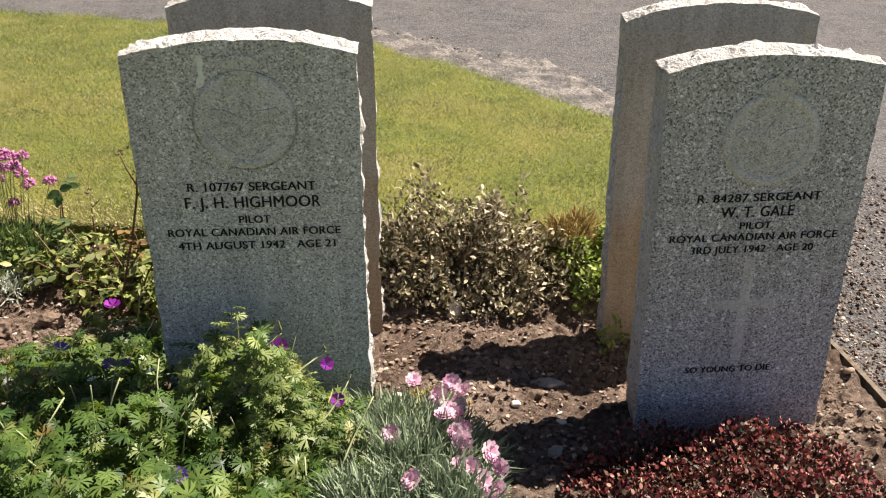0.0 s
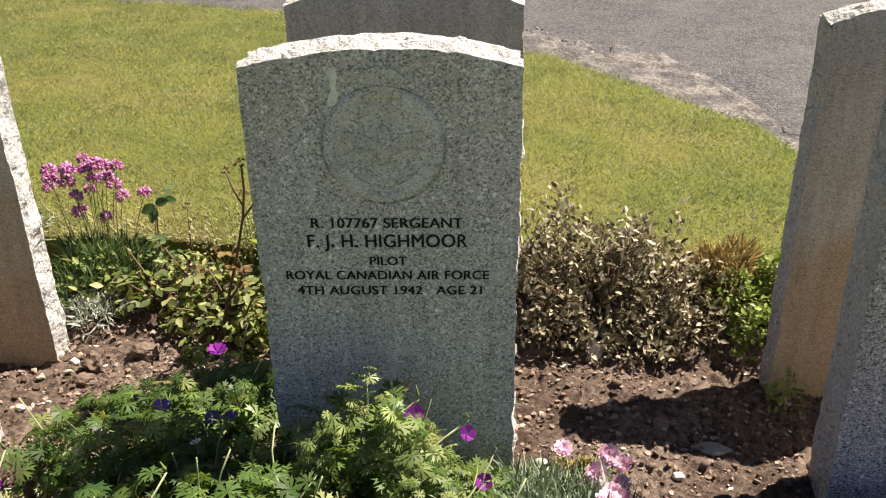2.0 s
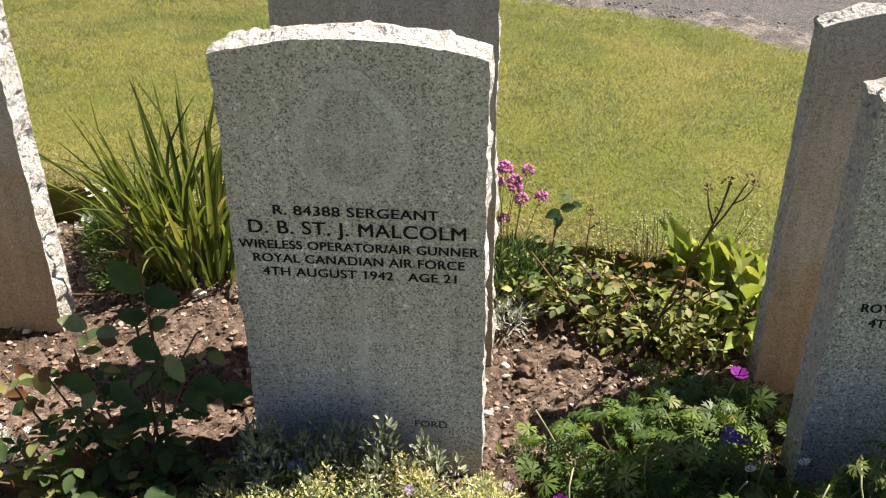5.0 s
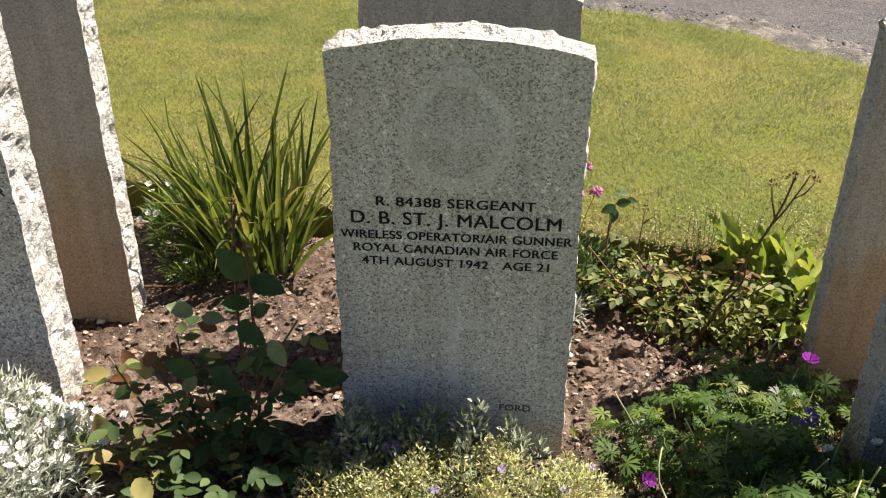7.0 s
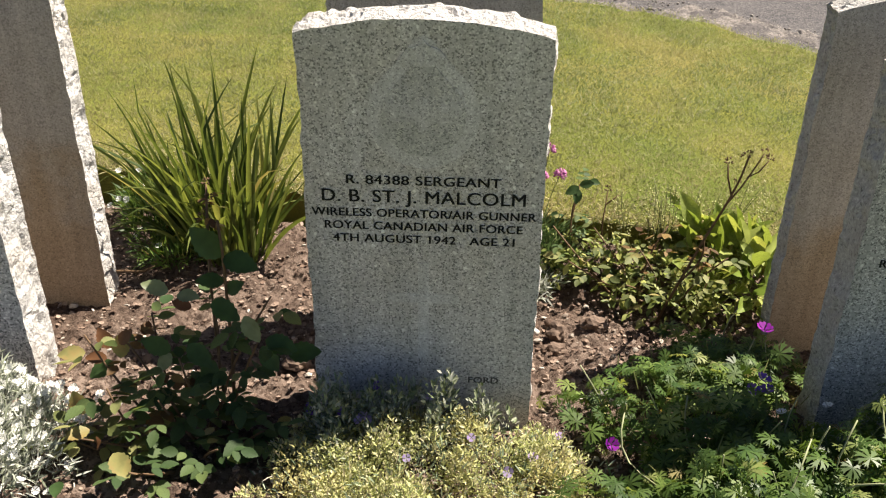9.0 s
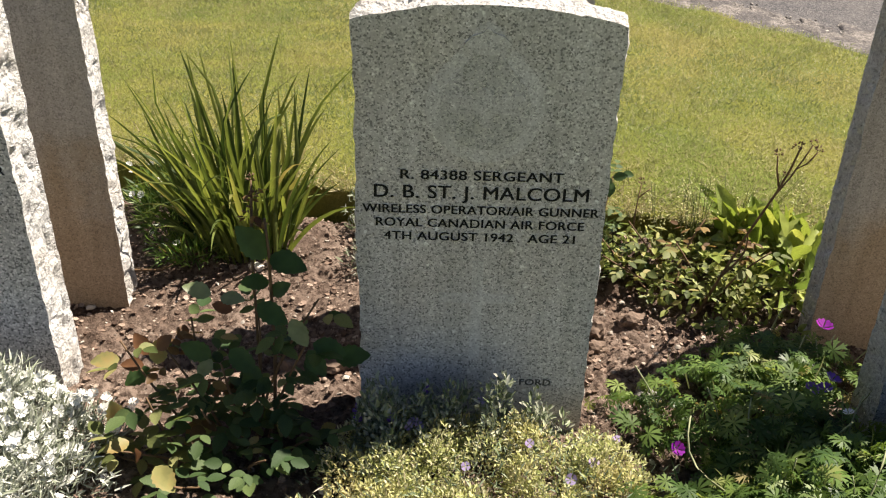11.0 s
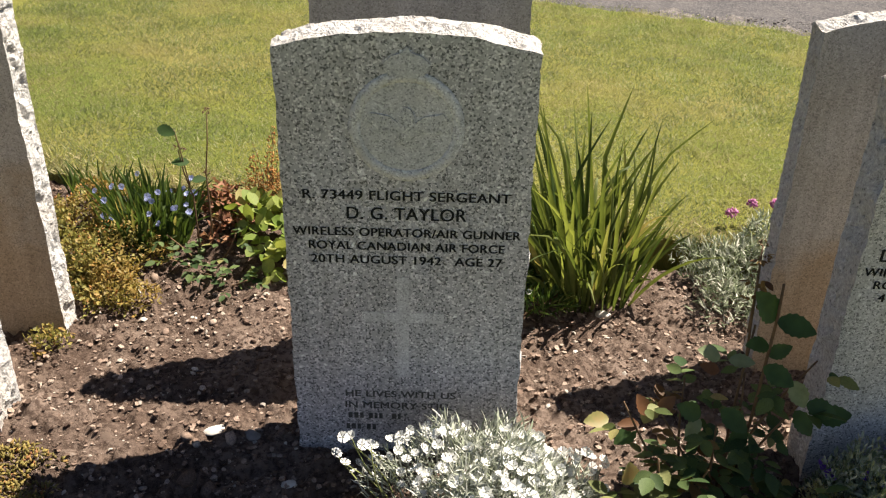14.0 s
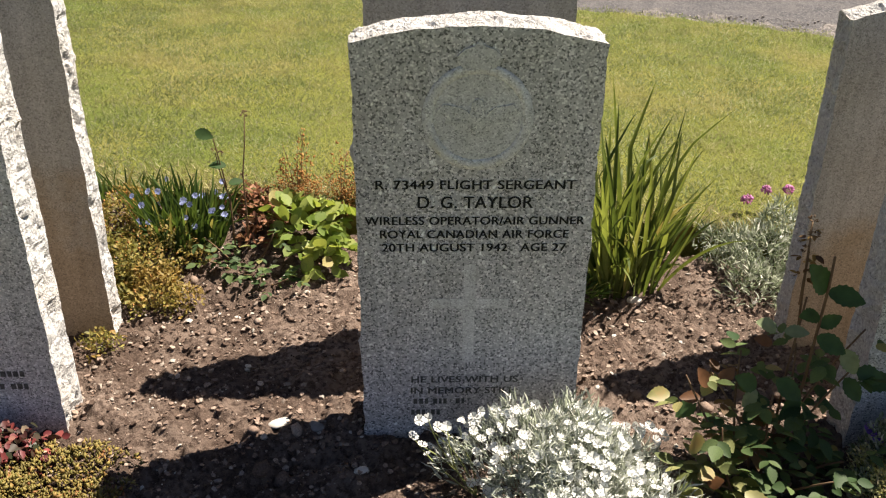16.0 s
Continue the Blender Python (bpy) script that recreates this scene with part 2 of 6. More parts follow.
def lawn_material():
    m, t, b = material("lawn_thatch", 0.95, 0.1)
    w = coords(t)
    a = noise_tex(t, w, 1.9, 3.0)
    col = ramp(t, a, [(0.35, (0.13, 0.165, 0.032)), (0.52, (0.21, 0.21, 0.045)), (0.68, (0.27, 0.23, 0.075))])
    f = noise_tex(t, w, 240.0, 3.0, 0.7)
    col = mixed(t, ramp(t, f, [(0.35, (0.7, 0.7, 0.7)), (0.6, (0, 0, 0))]), col, (0.13, 0.145, 0.04))
    t.links.new(col, b.inputs["Base Color"])
    bumped(t, b, f, 1.0, 0.01)
    return m


M_LAWN = lawn_material()


def tarmac_material():
    m, t, b = material("worn_tarmac", 0.9, 0.25)
    w = coords(t)
    v = node(t, "ShaderNodeTexVoronoi", Scale=150.0)
    t.links.new(w, v.inputs["Vector"])
    sep = t.nodes.new("ShaderNodeSeparateColor")
    t.links.new(v.outputs["Color"], sep.inputs[0])
    col = ramp(t, sep.outputs[0], [(0.0, (0.033, 0.032, 0.034)), (0.6, (0.068, 0.064, 0.066)), (1.0, (0.15, 0.138, 0.135))])
    big = noise_tex(t, w, 4.5, 6.0, 0.75)
    col = mixed(t, ramp(t, big, [(0.42, (0, 0, 0)), (0.68, (0.42, 0.42, 0.42))]), col, (0.16, 0.145, 0.135))
    t.links.new(col, b.inputs["Base Color"])
    bumped(t, b, v.outputs["Distance"], 0.8, 0.006)
    return m


M_TARMAC = tarmac_material()
M_FAR = plain("far_ground", (0.10, 0.125, 0.03), (0.17, 0.17, 0.06), 0.6, 0.95)
M_TIMBER = plain("weathered_timber", (0.08, 0.06, 0.045), (0.19, 0.15, 0.115), 60.0, 0.9, 0.2, 0.4)

M_GERANIUM = island("cranesbill_leaf", [(0, (0.038, 0.082, 0.02)), (0.5, (0.10, 0.175, 0.04)), (0.85, (0.18, 0.26, 0.065)), (0.97, (0.30, 0.34, 0.12)), (1, (0.30, 0.19, 0.06))], 0.45, 0.40, 0.38, 14.0, 0.4, glow=(1.7, 1.6, 0.9))
M_STEM = island("green_stem", [(0, (0.10, 0.15, 0.04)), (1, (0.24, 0.24, 0.09))], 0.6, 0.3, 0, 30)
M_PALESTEM = island("pale_stem", [(0, (0.22, 0.26, 0.11)), (1, (0.42, 0.43, 0.26))], 0.6, 0.3, 0, 30)
M_TWIG = island("brown_stem", [(0, (0.10, 0.055, 0.035)), (1, (0.20, 0.13, 0.07))], 0.7, 0.2, 0, 60)
M_MAGENTA = island("magenta_petal", [(0, (0.17, 0.010, 0.25)), (1, (0.30, 0.022, 0.34))], 0.5, 0.2, 0.25, 260.0, 0.5)
M_VIOLET = island("violet_petal", [(0, (0.15, 0.06, 0.45)), (1, (0.26, 0.13, 0.58))], 0.5, 0.2, 0.35)
M_LILAC = island("lilac_petal", [(0, (0.42, 0.30, 0.62)), (1, (0.55, 0.44, 0.70))], 0.5, 0.2, 0.3)
M_PINK = island("pink_petal", [(0, (0.70, 0.28, 0.50)), (0.4, (0.80, 0.48, 0.63)), (1, (0.88, 0.70, 0.76))], 0.55, 0.2, 0.3, 200, 0.25)
M_THRIFT = island("thrift_petal", [(0, (0.52, 0.12, 0.38)), (0.6, (0.70, 0.27, 0.53)), (1, (0.80, 0.43, 0.66))], 0.55, 0.2, 0.3, 300, 0.3)
M_WHITE = island("white_petal", [(0, (0.66, 0.67, 0.62)), (1, (0.82, 0.82, 0.79))], 0.55, 0.2, 0.25, 200, 0.12)
M_SILVER = island("silver_leaf", [(0, (0.22, 0.25, 0.17)), (0.5, (0.42, 0.45, 0.36)), (1, (0.64, 0.65, 0.58))], 0.75, 0.15, 0.2)
M_SILVER_DULL = island("dull_silver_leaf", [(0, (0.13, 0.17, 0.08)), (0.45, (0.30, 0.34, 0.22)), (0.8, (0.46, 0.48, 0.37)), (1, (0.62, 0.62, 0.52))], 0.75, 0.15, 0.2)
M_BLUEGREEN = island("blue_green_leaf", [(0, (0.12, 0.17, 0.10)), (0.6, (0.26, 0.33, 0.21)), (1, (0.42, 0.47, 0.33))], 0.6, 0.25, 0.2)
M_OLIVE = island("yellow_green_leaf", [(0, (0.30, 0.34, 0.11)), (0.45, (0.55, 0.57, 0.24)), (0.8, (0.70, 0.69, 0.38)), (1, (0.78, 0.71, 0.48))], 0.6, 0.25, 0.32, 30.0, 0.3, ((0.54, 0.44, 0.20), 11.0))
M_ROSE = island("rose_leaf", [(0, (0.035, 0.075, 0.025)), (0.5, (0.07, 0.13, 0.04)), (0.88, (0.16, 0.21, 0.06)), (0.985, (0.32, 0.32, 0.10)), (0.99, (0.16, 0.09, 0.045)), (1, (0.20, 0.10, 0.05))], 0.5, 0.35, 0.4, glow=(1.5, 1.5, 1.0))
M_BUSH = island("grey_brown_leaf", [(0, (0.08, 0.062, 0.034)), (0.4, (0.20, 0.165, 0.085)), (0.66, (0.42, 0.36, 0.23)), (0.88, (0.52, 0.45, 0.31)), (1, (0.72, 0.65, 0.52))], 0.65, 0.25, 0.2, 22.0, 0.4)
M_REDSEDUM = island("red_sedum_leaf", [(0, (0.035, 0.045, 0.02)), (0.3, (0.08, 0.035, 0.025)), (0.55, (0.17, 0.032, 0.038)), (0.78, (0.36, 0.085, 0.075)), (0.93, (0.50, 0.22, 0.17)), (1, (0.60, 0.46, 0.32))], 0.5, 0.35, 0.25, 18.0, 0.5)
M_GOLD = island("golden_sedum_leaf", [(0, (0.12, 0.12, 0.03)), (0.5, (0.27, 0.25, 0.065)), (0.8, (0.38, 0.31, 0.09)), (1, (0.36, 0.20, 0.06))], 0.55, 0.3, 0.35, 40.0, 0.35, ((0.32, 0.18, 0.06), 9.0), (1.3, 1.3, 1.0))
M_LIMEGREEN = island("lime_green_leaf", [(0, (0.13, 0.20, 0.03)), (0.6, (0.25, 0.32, 0.06)), (1, (0.42, 0.46, 0.13))], 0.45, 0.35, 0.35)
M_ORANGE = island("orange_moss", [(0, (0.36, 0.15, 0.05)), (1, (0.56, 0.31, 0.11))], 0.8, 0.15, 0.2)


# ---- builders ----
class Geo:
    """Gathers pieces of mesh."""

    def __init__(self):
        self.v, self.f, self.n, self.mi = [], [], 0, []

    def add(self, verts, faces, slot=0):
        k = self.n
        self.v.extend(tuple(map(float, p)) for p in verts)
        self.f.extend(tuple(i + k for i in f) for f in faces)
        self.mi.extend([slot] * len(faces))
        self.n += len(verts)

    def tube(self, pts, r0, r1=None, sides=5):
        r1 = r0 if r1 is None else r1
        pts = [Vector(p) for p in pts]
        vs, fs = [], []
        for i, p in enumerate(pts):
            d = (pts[min(i + 1, len(pts) - 1)] - pts[max(i - 1, 0)]).normalized()
            a = d.orthogonal().normalized()
            b = d.cross(a)
            r = r0 + (r1 - r0) * i / max(1, len(pts) - 1)
            for s in range(sides):
                w = 2 * math.pi * s / sides
                vs.append(p + a * (r * math.cos(w)) + b * (r * math.sin(w)))
        for i in range(len(pts) - 1):
            for s in range(sides):
                q = (s + 1) % sides
                fs.append((i * sides + s, i * sides + q, (i + 1) * sides + q, (i + 1) * sides + s))
        fs.append(tuple(range(sides - 1, -1, -1)))
        fs.append(tuple((len(pts) - 1) * sides + s for s in range(sides)))
        self.add(vs, fs)

    def mesh(self, name, *mats, smooth=True):
        me = bpy.data.meshes.new(name)
        me.from_pydata(self.v, [], self.f)
        for m in mats:
            me.materials.append(m)
        if len(mats) > 1:
            me.polygons.foreach_set("material_index", self.mi)
        me.polygons.foreach_set("use_smooth", [smooth] * len(me.polygons))
        me.update()
        return me


def copies_mesh(name, tv, tf, mats, places, material_, smooth=True):
    """One mesh out of many turned and moved copies of a small template. mats: n x 3 x 3, places: n x 3."""
    tv = np.asarray(tv, float)
    v = (np.einsum("nij,kj->nki", mats, tv) + places[:, None, :]).reshape(-1, 3)
    k, n = len(tv), len(places)
    me = bpy.data.meshes.new(name)
    faces = []
    for f in tf:
        faces.append(np.asarray(f)[None, :] + (np.arange(n) * k)[:, None])
    loops = np.concatenate([f.reshape(-1) for f in faces])
    totals = np.concatenate([np.full(n, len(f)) for f in tf])
    starts = np.concatenate(([0], np.cumsum(totals)[:-1]))
    me.vertices.add(len(v))
    me.vertices.foreach_set("co", v.reshape(-1))
    me.loops.add(len(loops))
    me.loops.foreach_set("vertex_index", loops.astype(np.int32))
    me.polygons.add(len(totals))
    me.polygons.foreach_set("loop_start", starts.astype(np.int32))
    me.polygons.foreach_set("use_smooth", np.full(len(totals), smooth))
    me.materials.append(material_)
    me.update(calc_edges=True)
    me.validate()
    return me


def unit(a):
    return a / np.maximum(1e-9, np.linalg.norm(a, axis=-1, keepdims=True))


def axes(d, n, size):
    """Turns whose x follows d and whose z is nearest to n, scaled by size (n) or (n x 3)."""
    x = unit(d)
    z = unit(n - (n * x).sum(-1, keepdims=True) * x)
    y = np.cross(z, x)
    m = np.stack([x, y, z], axis=2)
    s = np.asarray(size, float)
    s = s[:, None] if s.ndim == 1 else s
    return m * s[:, None, :]


def thing(name, at, label, category, group="", kind=""):
    ob = new(name)
    ob.empty_display_size = 0.05
    ob.location = at
    return tagged(ob, label, category, group, kind)


def part(name, me, parent, label="", at=None):
    ob = new(name, me)
    ob.parent = parent
    if at is not None:
        ob.matrix_basis = at
    return tagged(ob, label)


def sheet(name, xs, rows, zf, material_):
    """A ground sheet: columns at xs, rows(x) giving the y of each row, zf the height."""
    X = np.repeat(xs[:, None], rows.shape[1], 1)
    Y = rows
    Z = zf(X, Y)
    nx, ny = X.shape
    v = np.stack([X, Y, Z], 2).reshape(-1, 3)
    i = np.arange((nx - 1) * (ny - 1))
    a = (i // (ny - 1)) * ny + i % (ny - 1)
    f = np.stack([a, a + ny, a + ny + 1, a + 1], 1)
    me = bpy.data.meshes.new(name)
    me.from_pydata(v.tolist(), [], f.tolist())
    me.materials.append(material_)
    me.polygons.foreach_set("use_smooth", [True] * len(me.polygons))
    return new(name, me)


# ---- ground ----
xs = np.concatenate([np.linspace(-6, -3.5, 60, endpoint=False), np.linspace(-3.5, 0.90, 880)])
back = edge(xs) + 0.02
rows = 0.75 + (back - 0.75)[:, None] * np.linspace(0, 1, 255)[None, :]
tagged(sheet("soil_bed", xs, rows, soil_z, M_SOIL), "reddish brown crumbly garden soil of the flower bed", "soil", kind="structure")

xs = np.linspace(-6, 0.93, 420)
lo, hi = edge(xs), np.maximum(verge(xs), edge(xs) + 0.02)
inner = np.linspace(0, 1, 90)
rows = lo[:, None] + (hi - lo)[:, None] * inner[None, :]
rows = np.concatenate([lo[:, None] + 0.012, lo[:, None] + 0.004, rows, hi[:, None] + 0.004], 1)


def lawn_sheet_z(x, y):
    z = lawn_z(x, y)
    z[:, 0] -= 0.11
    z[:, 1] -= 0.012
    z[:, -1] -= 0.05
    return z


tagged(sheet("lawn", xs, rows, lawn_sheet_z, M_LAWN), "short mown sunlit lawn with a cut edge", "lawn", kind="structure")
xs = np.linspace(-6, 4, 120)
rows = np.repeat(np.linspace(-6, 0.765, 60)[None, :], 120, 0)
tagged(sheet("front_lawn", xs, rows, lambda x, y: 0.03 + lie(x) + 0.01 * fbm(x, y, 0.5, 2, 3), M_LAWN), "mown lawn in front of the flower bed", "lawn", kind="structure")

# tarmac path behind and beside the plot
g = Geo()
gx, gy = np.linspace(-8, 5, 326), np.linspace(0.75, 8, 182)
X, Y = np.meshgrid(gx, gy, indexing="ij")
Z = tarmac_z(X, Y)
keep = (X > 0.86) | (Y > verge(X) - 0.10)
idx = -np.ones(X.shape, int)
faces, verts = [], []
for i in range(len(gx) - 1):
    for j in range(len(gy) - 1):
        if keep[i, j] and keep[i + 1, j] and keep[i, j + 1] and keep[i + 1, j + 1]:
            q = []
            for a, b in ((i, j), (i + 1, j), (i + 1, j + 1), (i, j + 1)):
                if idx[a, b] < 0:
                    idx[a, b] = len(verts)
                    verts.append((gx[a], gy[b], Z[a, b]))
                q.append(idx[a, b])
            faces.append(q)
g.add(verts, faces)
tagged(new("path", g.mesh("path", M_TARMAC)), "worn grey tarmac path with gravelly edge", "path", kind="structure")

# sandy grit washed along the edge of the path
M_SAND, tree, bsdf = material("sandy_grit", 0.95, 0.1)
where = coords(tree)
fine = noise_tex(tree, where, 110.0, 4.0, 0.7)
grain = ramp(tree, fine, [(0.32, (0.07, 0.064, 0.06)), (0.50, (0.17, 0.153, 0.14)), (0.68, (0.33, 0.295, 0.27))])
patches = noise_tex(tree, where, 9.0, 6.0, 0.75)
grain = mixed(tree, ramp(tree, patches, [(0.44, (0.9, 0.9, 0.9)), (0.56, (0, 0, 0))]), grain, ramp(tree, fine, [(0.35, (0.045, 0.043, 0.045)), (0.65, (0.12, 0.11, 0.108))]))
tree.links.new(grain, bsdf.inputs["Base Color"])
bumped(tree, bsdf, fine, 0.8, 0.006)
xs = np.linspace(-1.4, 0.90, 420)
wide = 0.08 + 0.75 * np.clip((xs + 0.6) / 1.1, 0, 1) + 0.55 * fbm(xs, xs * 0 + 4.4, 0.16, 6, 33)
rows = (verge(xs) - 0.06)[:, None] + np.maximum(0.07, wide + 0.06)[:, None] * np.linspace(0, 1, 40)[None, :]


def sand_z(x, y):
    z = tarmac_z(x, y) + 0.010 + 0.012 * fbm(x, y, 0.035, 3, 19)
    z[:, -4:] -= np.array([0.003, 0.007, 0.012, 0.022])
    return z


tagged(sheet("gravel_verge", xs, rows, sand_z, M_SAND), "pale sandy grit along the lawn edge of the path", "gravel", kind="structure")

# the far ground, one wide sheet just below all the rest
fx = np.concatenate([-np.geomspace(400, 7, 24), np.linspace(-6, 4, 21), np.geomspace(5, 400, 24)])
fr = np.repeat(np.concatenate([-np.geomspace(400, 7, 24), np.linspace(-6, 8, 21), np.geomspace(9, 400, 24)])[None, :], len(fx), 0)
tagged(sheet("ground", fx, fr, lambda x, y: -0.16 + lie(x) + 0.20 * ((y > 8.2) | (y < -6.5) | (x > 5.2) | (x < -6.5)) * 1.0, M_FAR), "grassy ground reaching to the horizon", "ground", kind="structure")

# timber edging beside the bed
g = Geo()
vs = []
for yy in np.linspace(0.9, 2.0, 24):
    zz = float(lie(np.array(0.92))) - 0.014 + 0.003 * math.sin(yy * 9)
    xo = 0.915 + 0.004 * math.sin(yy * 5) + 0.02 * (1.7 - yy)
    vs += [(xo - 0.006, yy, zz - 0.07), (xo - 0.006, yy, zz), (xo + 0.006, yy, zz), (xo + 0.006, yy, zz - 0.07)]
fs = []
for i in range(23):
    for s in range(4):
        fs.append((i * 4 + s, i * 4 + (s + 1) % 4, i * 4 + 4 + (s + 1) % 4, i * 4 + 4 + s))
fs += [(3, 2, 1, 0), (92, 93, 94, 95)]
g.add(vs, fs)
tagged(new("edging_board", g.mesh("edging_board", M_TIMBER, smooth=False)), "thin dark weathered board edging the flower bed", "edging", kind="structure")


# ---- headstones ----
def outline(w, h, rise, step=0.006):
    """Right foot, up, over the segmental arch, down to the left foot: points and outward normals."""
    r = (w * w / 4 + rise * rise) / (2 * rise)
    cz = h - r
    top = math.asin(w / 2 / r)
    foot = -0.12
    shoulder = h - rise
    pts = []
    n = int((shoulder - foot) / step)
    for i in range(n):
        pts.append((w / 2, foot + (shoulder - foot) * i / n, 1.0, 0.0))
    n = int(2 * top * r / step)
    for i in range(n + 1):
        a = top - 2 * top * i / n
        pts.append((r * math.sin(a), cz + r * math.cos(a), math.sin(a), math.cos(a)))
    n = int((shoulder - foot) / step)
    for i in range(1, n + 1):
        pts.append((-w / 2, shoulder + (foot - shoulder) * i / n, -1.0, 0.0))
    return pts


def slab_meshes(w, h, rise, depth, seed, face, backface):
    """A slab with smooth faces and the rock-faced band round its edge; the near face lies at y = 0."""
    pts = outline(w, h, rise)
    n, cross = len(pts), 11
    arc = np.arange(n) * 0.006
    vs, fs = [], []
    for k in range(cross):
        u = k / (cross - 1)
        bulge = 0.006 * math.sin(math.pi * min(1, u * 1.1)) ** 0.6
        ripple = fbm(arc + seed * 7.7, np.full(n, u * depth) + seed, 0.030, 4, seed)
        facet = fbm(arc + seed * 3.1, np.full(n, u * depth * 0.6), 0.075, 2, seed + 5)
        pits = fbm(arc + seed * 1.7, np.full(n, u * depth * 1.3) + 5, 0.018, 2, seed + 9)
        ends = 0.22 if k in (0, cross - 1) else (0.65 if k in (1, cross - 2) else 1.0)
        for i, (x, z, nx, nz) in enumerate(pts):
            d = bulge * (0.15 + 0.85 * max(0, nz)) + ends * (0.72 + 0.10 * abs(nx)) * (0.016 * ripple[i] + 0.014 * facet[i] - 0.004 - 0.030 * max(0.0, pits[i] - 0.13)) - 0.003 * u * abs(nx)
            vs.append((x + nx * d, u * depth + 0.006 * ripple[i] * (0 < k < cross - 1), z + nz * d))
    for k in range(cross - 1):
        for i in range(n - 1):
            fs.append((k * n + i, (k + 1) * n + i, (k + 1) * n + i + 1, k * n + i + 1))
    rim = bpy.data.meshes.new("rock_faced_edge")
    rim.from_pydata(vs, [], fs)
    rim.materials.append(M_ROCK)
    rim.update()
    # the body: both faces, with sides set in under the band
    body = []
    for k, inset in ((0, 0.0), (1, 0.014), (cross - 2, 0.014), (cross - 1, 0.0)):
        for i, (x, z, nx, nz) in enumerate(pts):
            v = vs[k * n + i]
            body.append(v if inset == 0 else (x - nx * inset, k / (cross - 1) * depth, z - nz * inset))
    bf, slots = [], []
    for k in range(3):
        for i in range(n):
            j = (i + 1) % n
            bf.append((k * n + i, (k + 1) * n + i, (k + 1) * n + j, k * n + j))
            slots.append(2)
    bf.append(tuple(range(n)))
    slots.append(0)
    bf.append(tuple(reversed([3 * n + i for i in range(n)])))
    slots.append(1)
    me = bpy.data.meshes.new("slab")
    me.from_pydata(body, [], bf)
    for m in (face, backface, M_ROCK):
        me.materials.append(m)
    me.polygons.foreach_set("material_index", slots)
    me.update()
    return me, rim


def letters(text, width, cap, material_):
    """A line of lettering, centred, its baseline at z = 0, cut to the given width and capital height: each letter's middle and mesh."""
    cu = bpy.data.curves.new("line", "FONT")
    cu.body, cu.align_x, cu.size, cu.extrude, cu.offset = text, "LEFT", 1.0, 0.004, 0.0
    cu.space_character = 1.06
    tmp = bpy.data.objects.new("line", cu)
    scene.collection.objects.link(tmp)
    me = bpy.data.meshes.new_from_object(tmp.evaluated_get(bpy.context.evaluated_depsgraph_get()))
    bpy.data.objects.remove(tmp)
    bpy.data.curves.remove(cu)
    co = np.empty(len(me.vertices) * 3)
    me.vertices.foreach_get("co", co)
    co = co.reshape(-1, 3)
    x0, x1 = co[:, 0].min(), co[:, 0].max()
    y1 = co[:, 1].max() if not any(c in text for c in "/,") else 0.70
    out = np.empty_like(co)
    out[:, 0] = ((co[:, 0] - x0) / (x1 - x0) - 0.5) * width
    out[:, 2] = co[:, 1] / y1 * cap
    out[:, 1] = -0.0006 - 0.06 * co[:, 2]
    faces = [tuple(p.vertices) for p in me.polygons]
    bpy.data.meshes.remove(me)
    # faces that share corners belong together; pieces over one another in x make one letter
    root = list(range(len(out)))

    def find(i):
        while root[i] != i:
            root[i] = root[root[i]]
            i = root[i]
        return i
    for f in faces:
        for i in f[1:]:
            root[find(i)] = find(f[0])
    pieces = collections.defaultdict(list)
    for f in faces:
        pieces[find(f[0])].append(f)
    spans = sorted((min(out[i, 0] for f in fs for i in f), max(out[i, 0] for f in fs for i in f), k) for k, fs in pieces.items())
    groups = []
    for x0, x1, k in spans:
        if groups and (x0 < groups[-1][0] - 0.3 * (x1 - x0) or x1 - x0 < 0.22 * cap):
            groups[-1][0] = max(groups[-1][0], x1)
            groups[-1][1].append(k)
        else:
            groups.append([x1, [k]])
    made = []
    for _, keys in groups:
        fs = [f for k in keys for f in pieces[k]]
        used = {i: n for n, i in enumerate(sorted({i for f in fs for i in f}))}
        mid = float(np.mean([out[i, 0] for i in used]))
        g = Geo()
        for k, shift in enumerate((0.0, -0.00055, 0.00055)):
            g.add([(out[i, 0] - mid + shift, out[i, 1] - 0.00012 * k, out[i, 2]) for i in used], [tuple(used[i] for i in f) for f in fs])
        made.append((mid, g.mesh("letter", material_, smooth=False)))
    return made


def bars(widths, cap, material_):
    """Worn lettering that can no longer be read: short strokes of its size."""
    g = Geo()
    x = 0
    for w in widths:
        if w > 0:
            g.add([(x, -0.0007, 0), (x + w, -0.0007, 0), (x + w, -0.0007, cap), (x, -0.0007, cap),
                   (x, 0.0002, 0), (x + w, 0.0002, 0), (x + w, 0.0002, cap), (x, 0.0002, cap)],
                  [(0, 1, 2, 3), (7, 6, 5, 4), (0, 4, 5, 1), (1, 5, 6, 2), (2, 6, 7, 3), (3, 7, 4, 0)])
        x += abs(w) + 0.003
    return g.mesh("worn_line", material_, smooth=False)


def plate(loops, proud=0.0012):
    """Flat carved shapes standing a little proud of the face, each a closed loop of (x, z)."""
    g = Geo()
    for loop in loops:
        n = len(loop)
        g.add([(x, -proud, z) for x, z in loop] + [(x, 0.0005, z) for x, z in loop],
              [tuple(range(n))] + [(i, i + n, (i + 1) % n + n, (i + 1) % n) for i in range(n)])
    return g


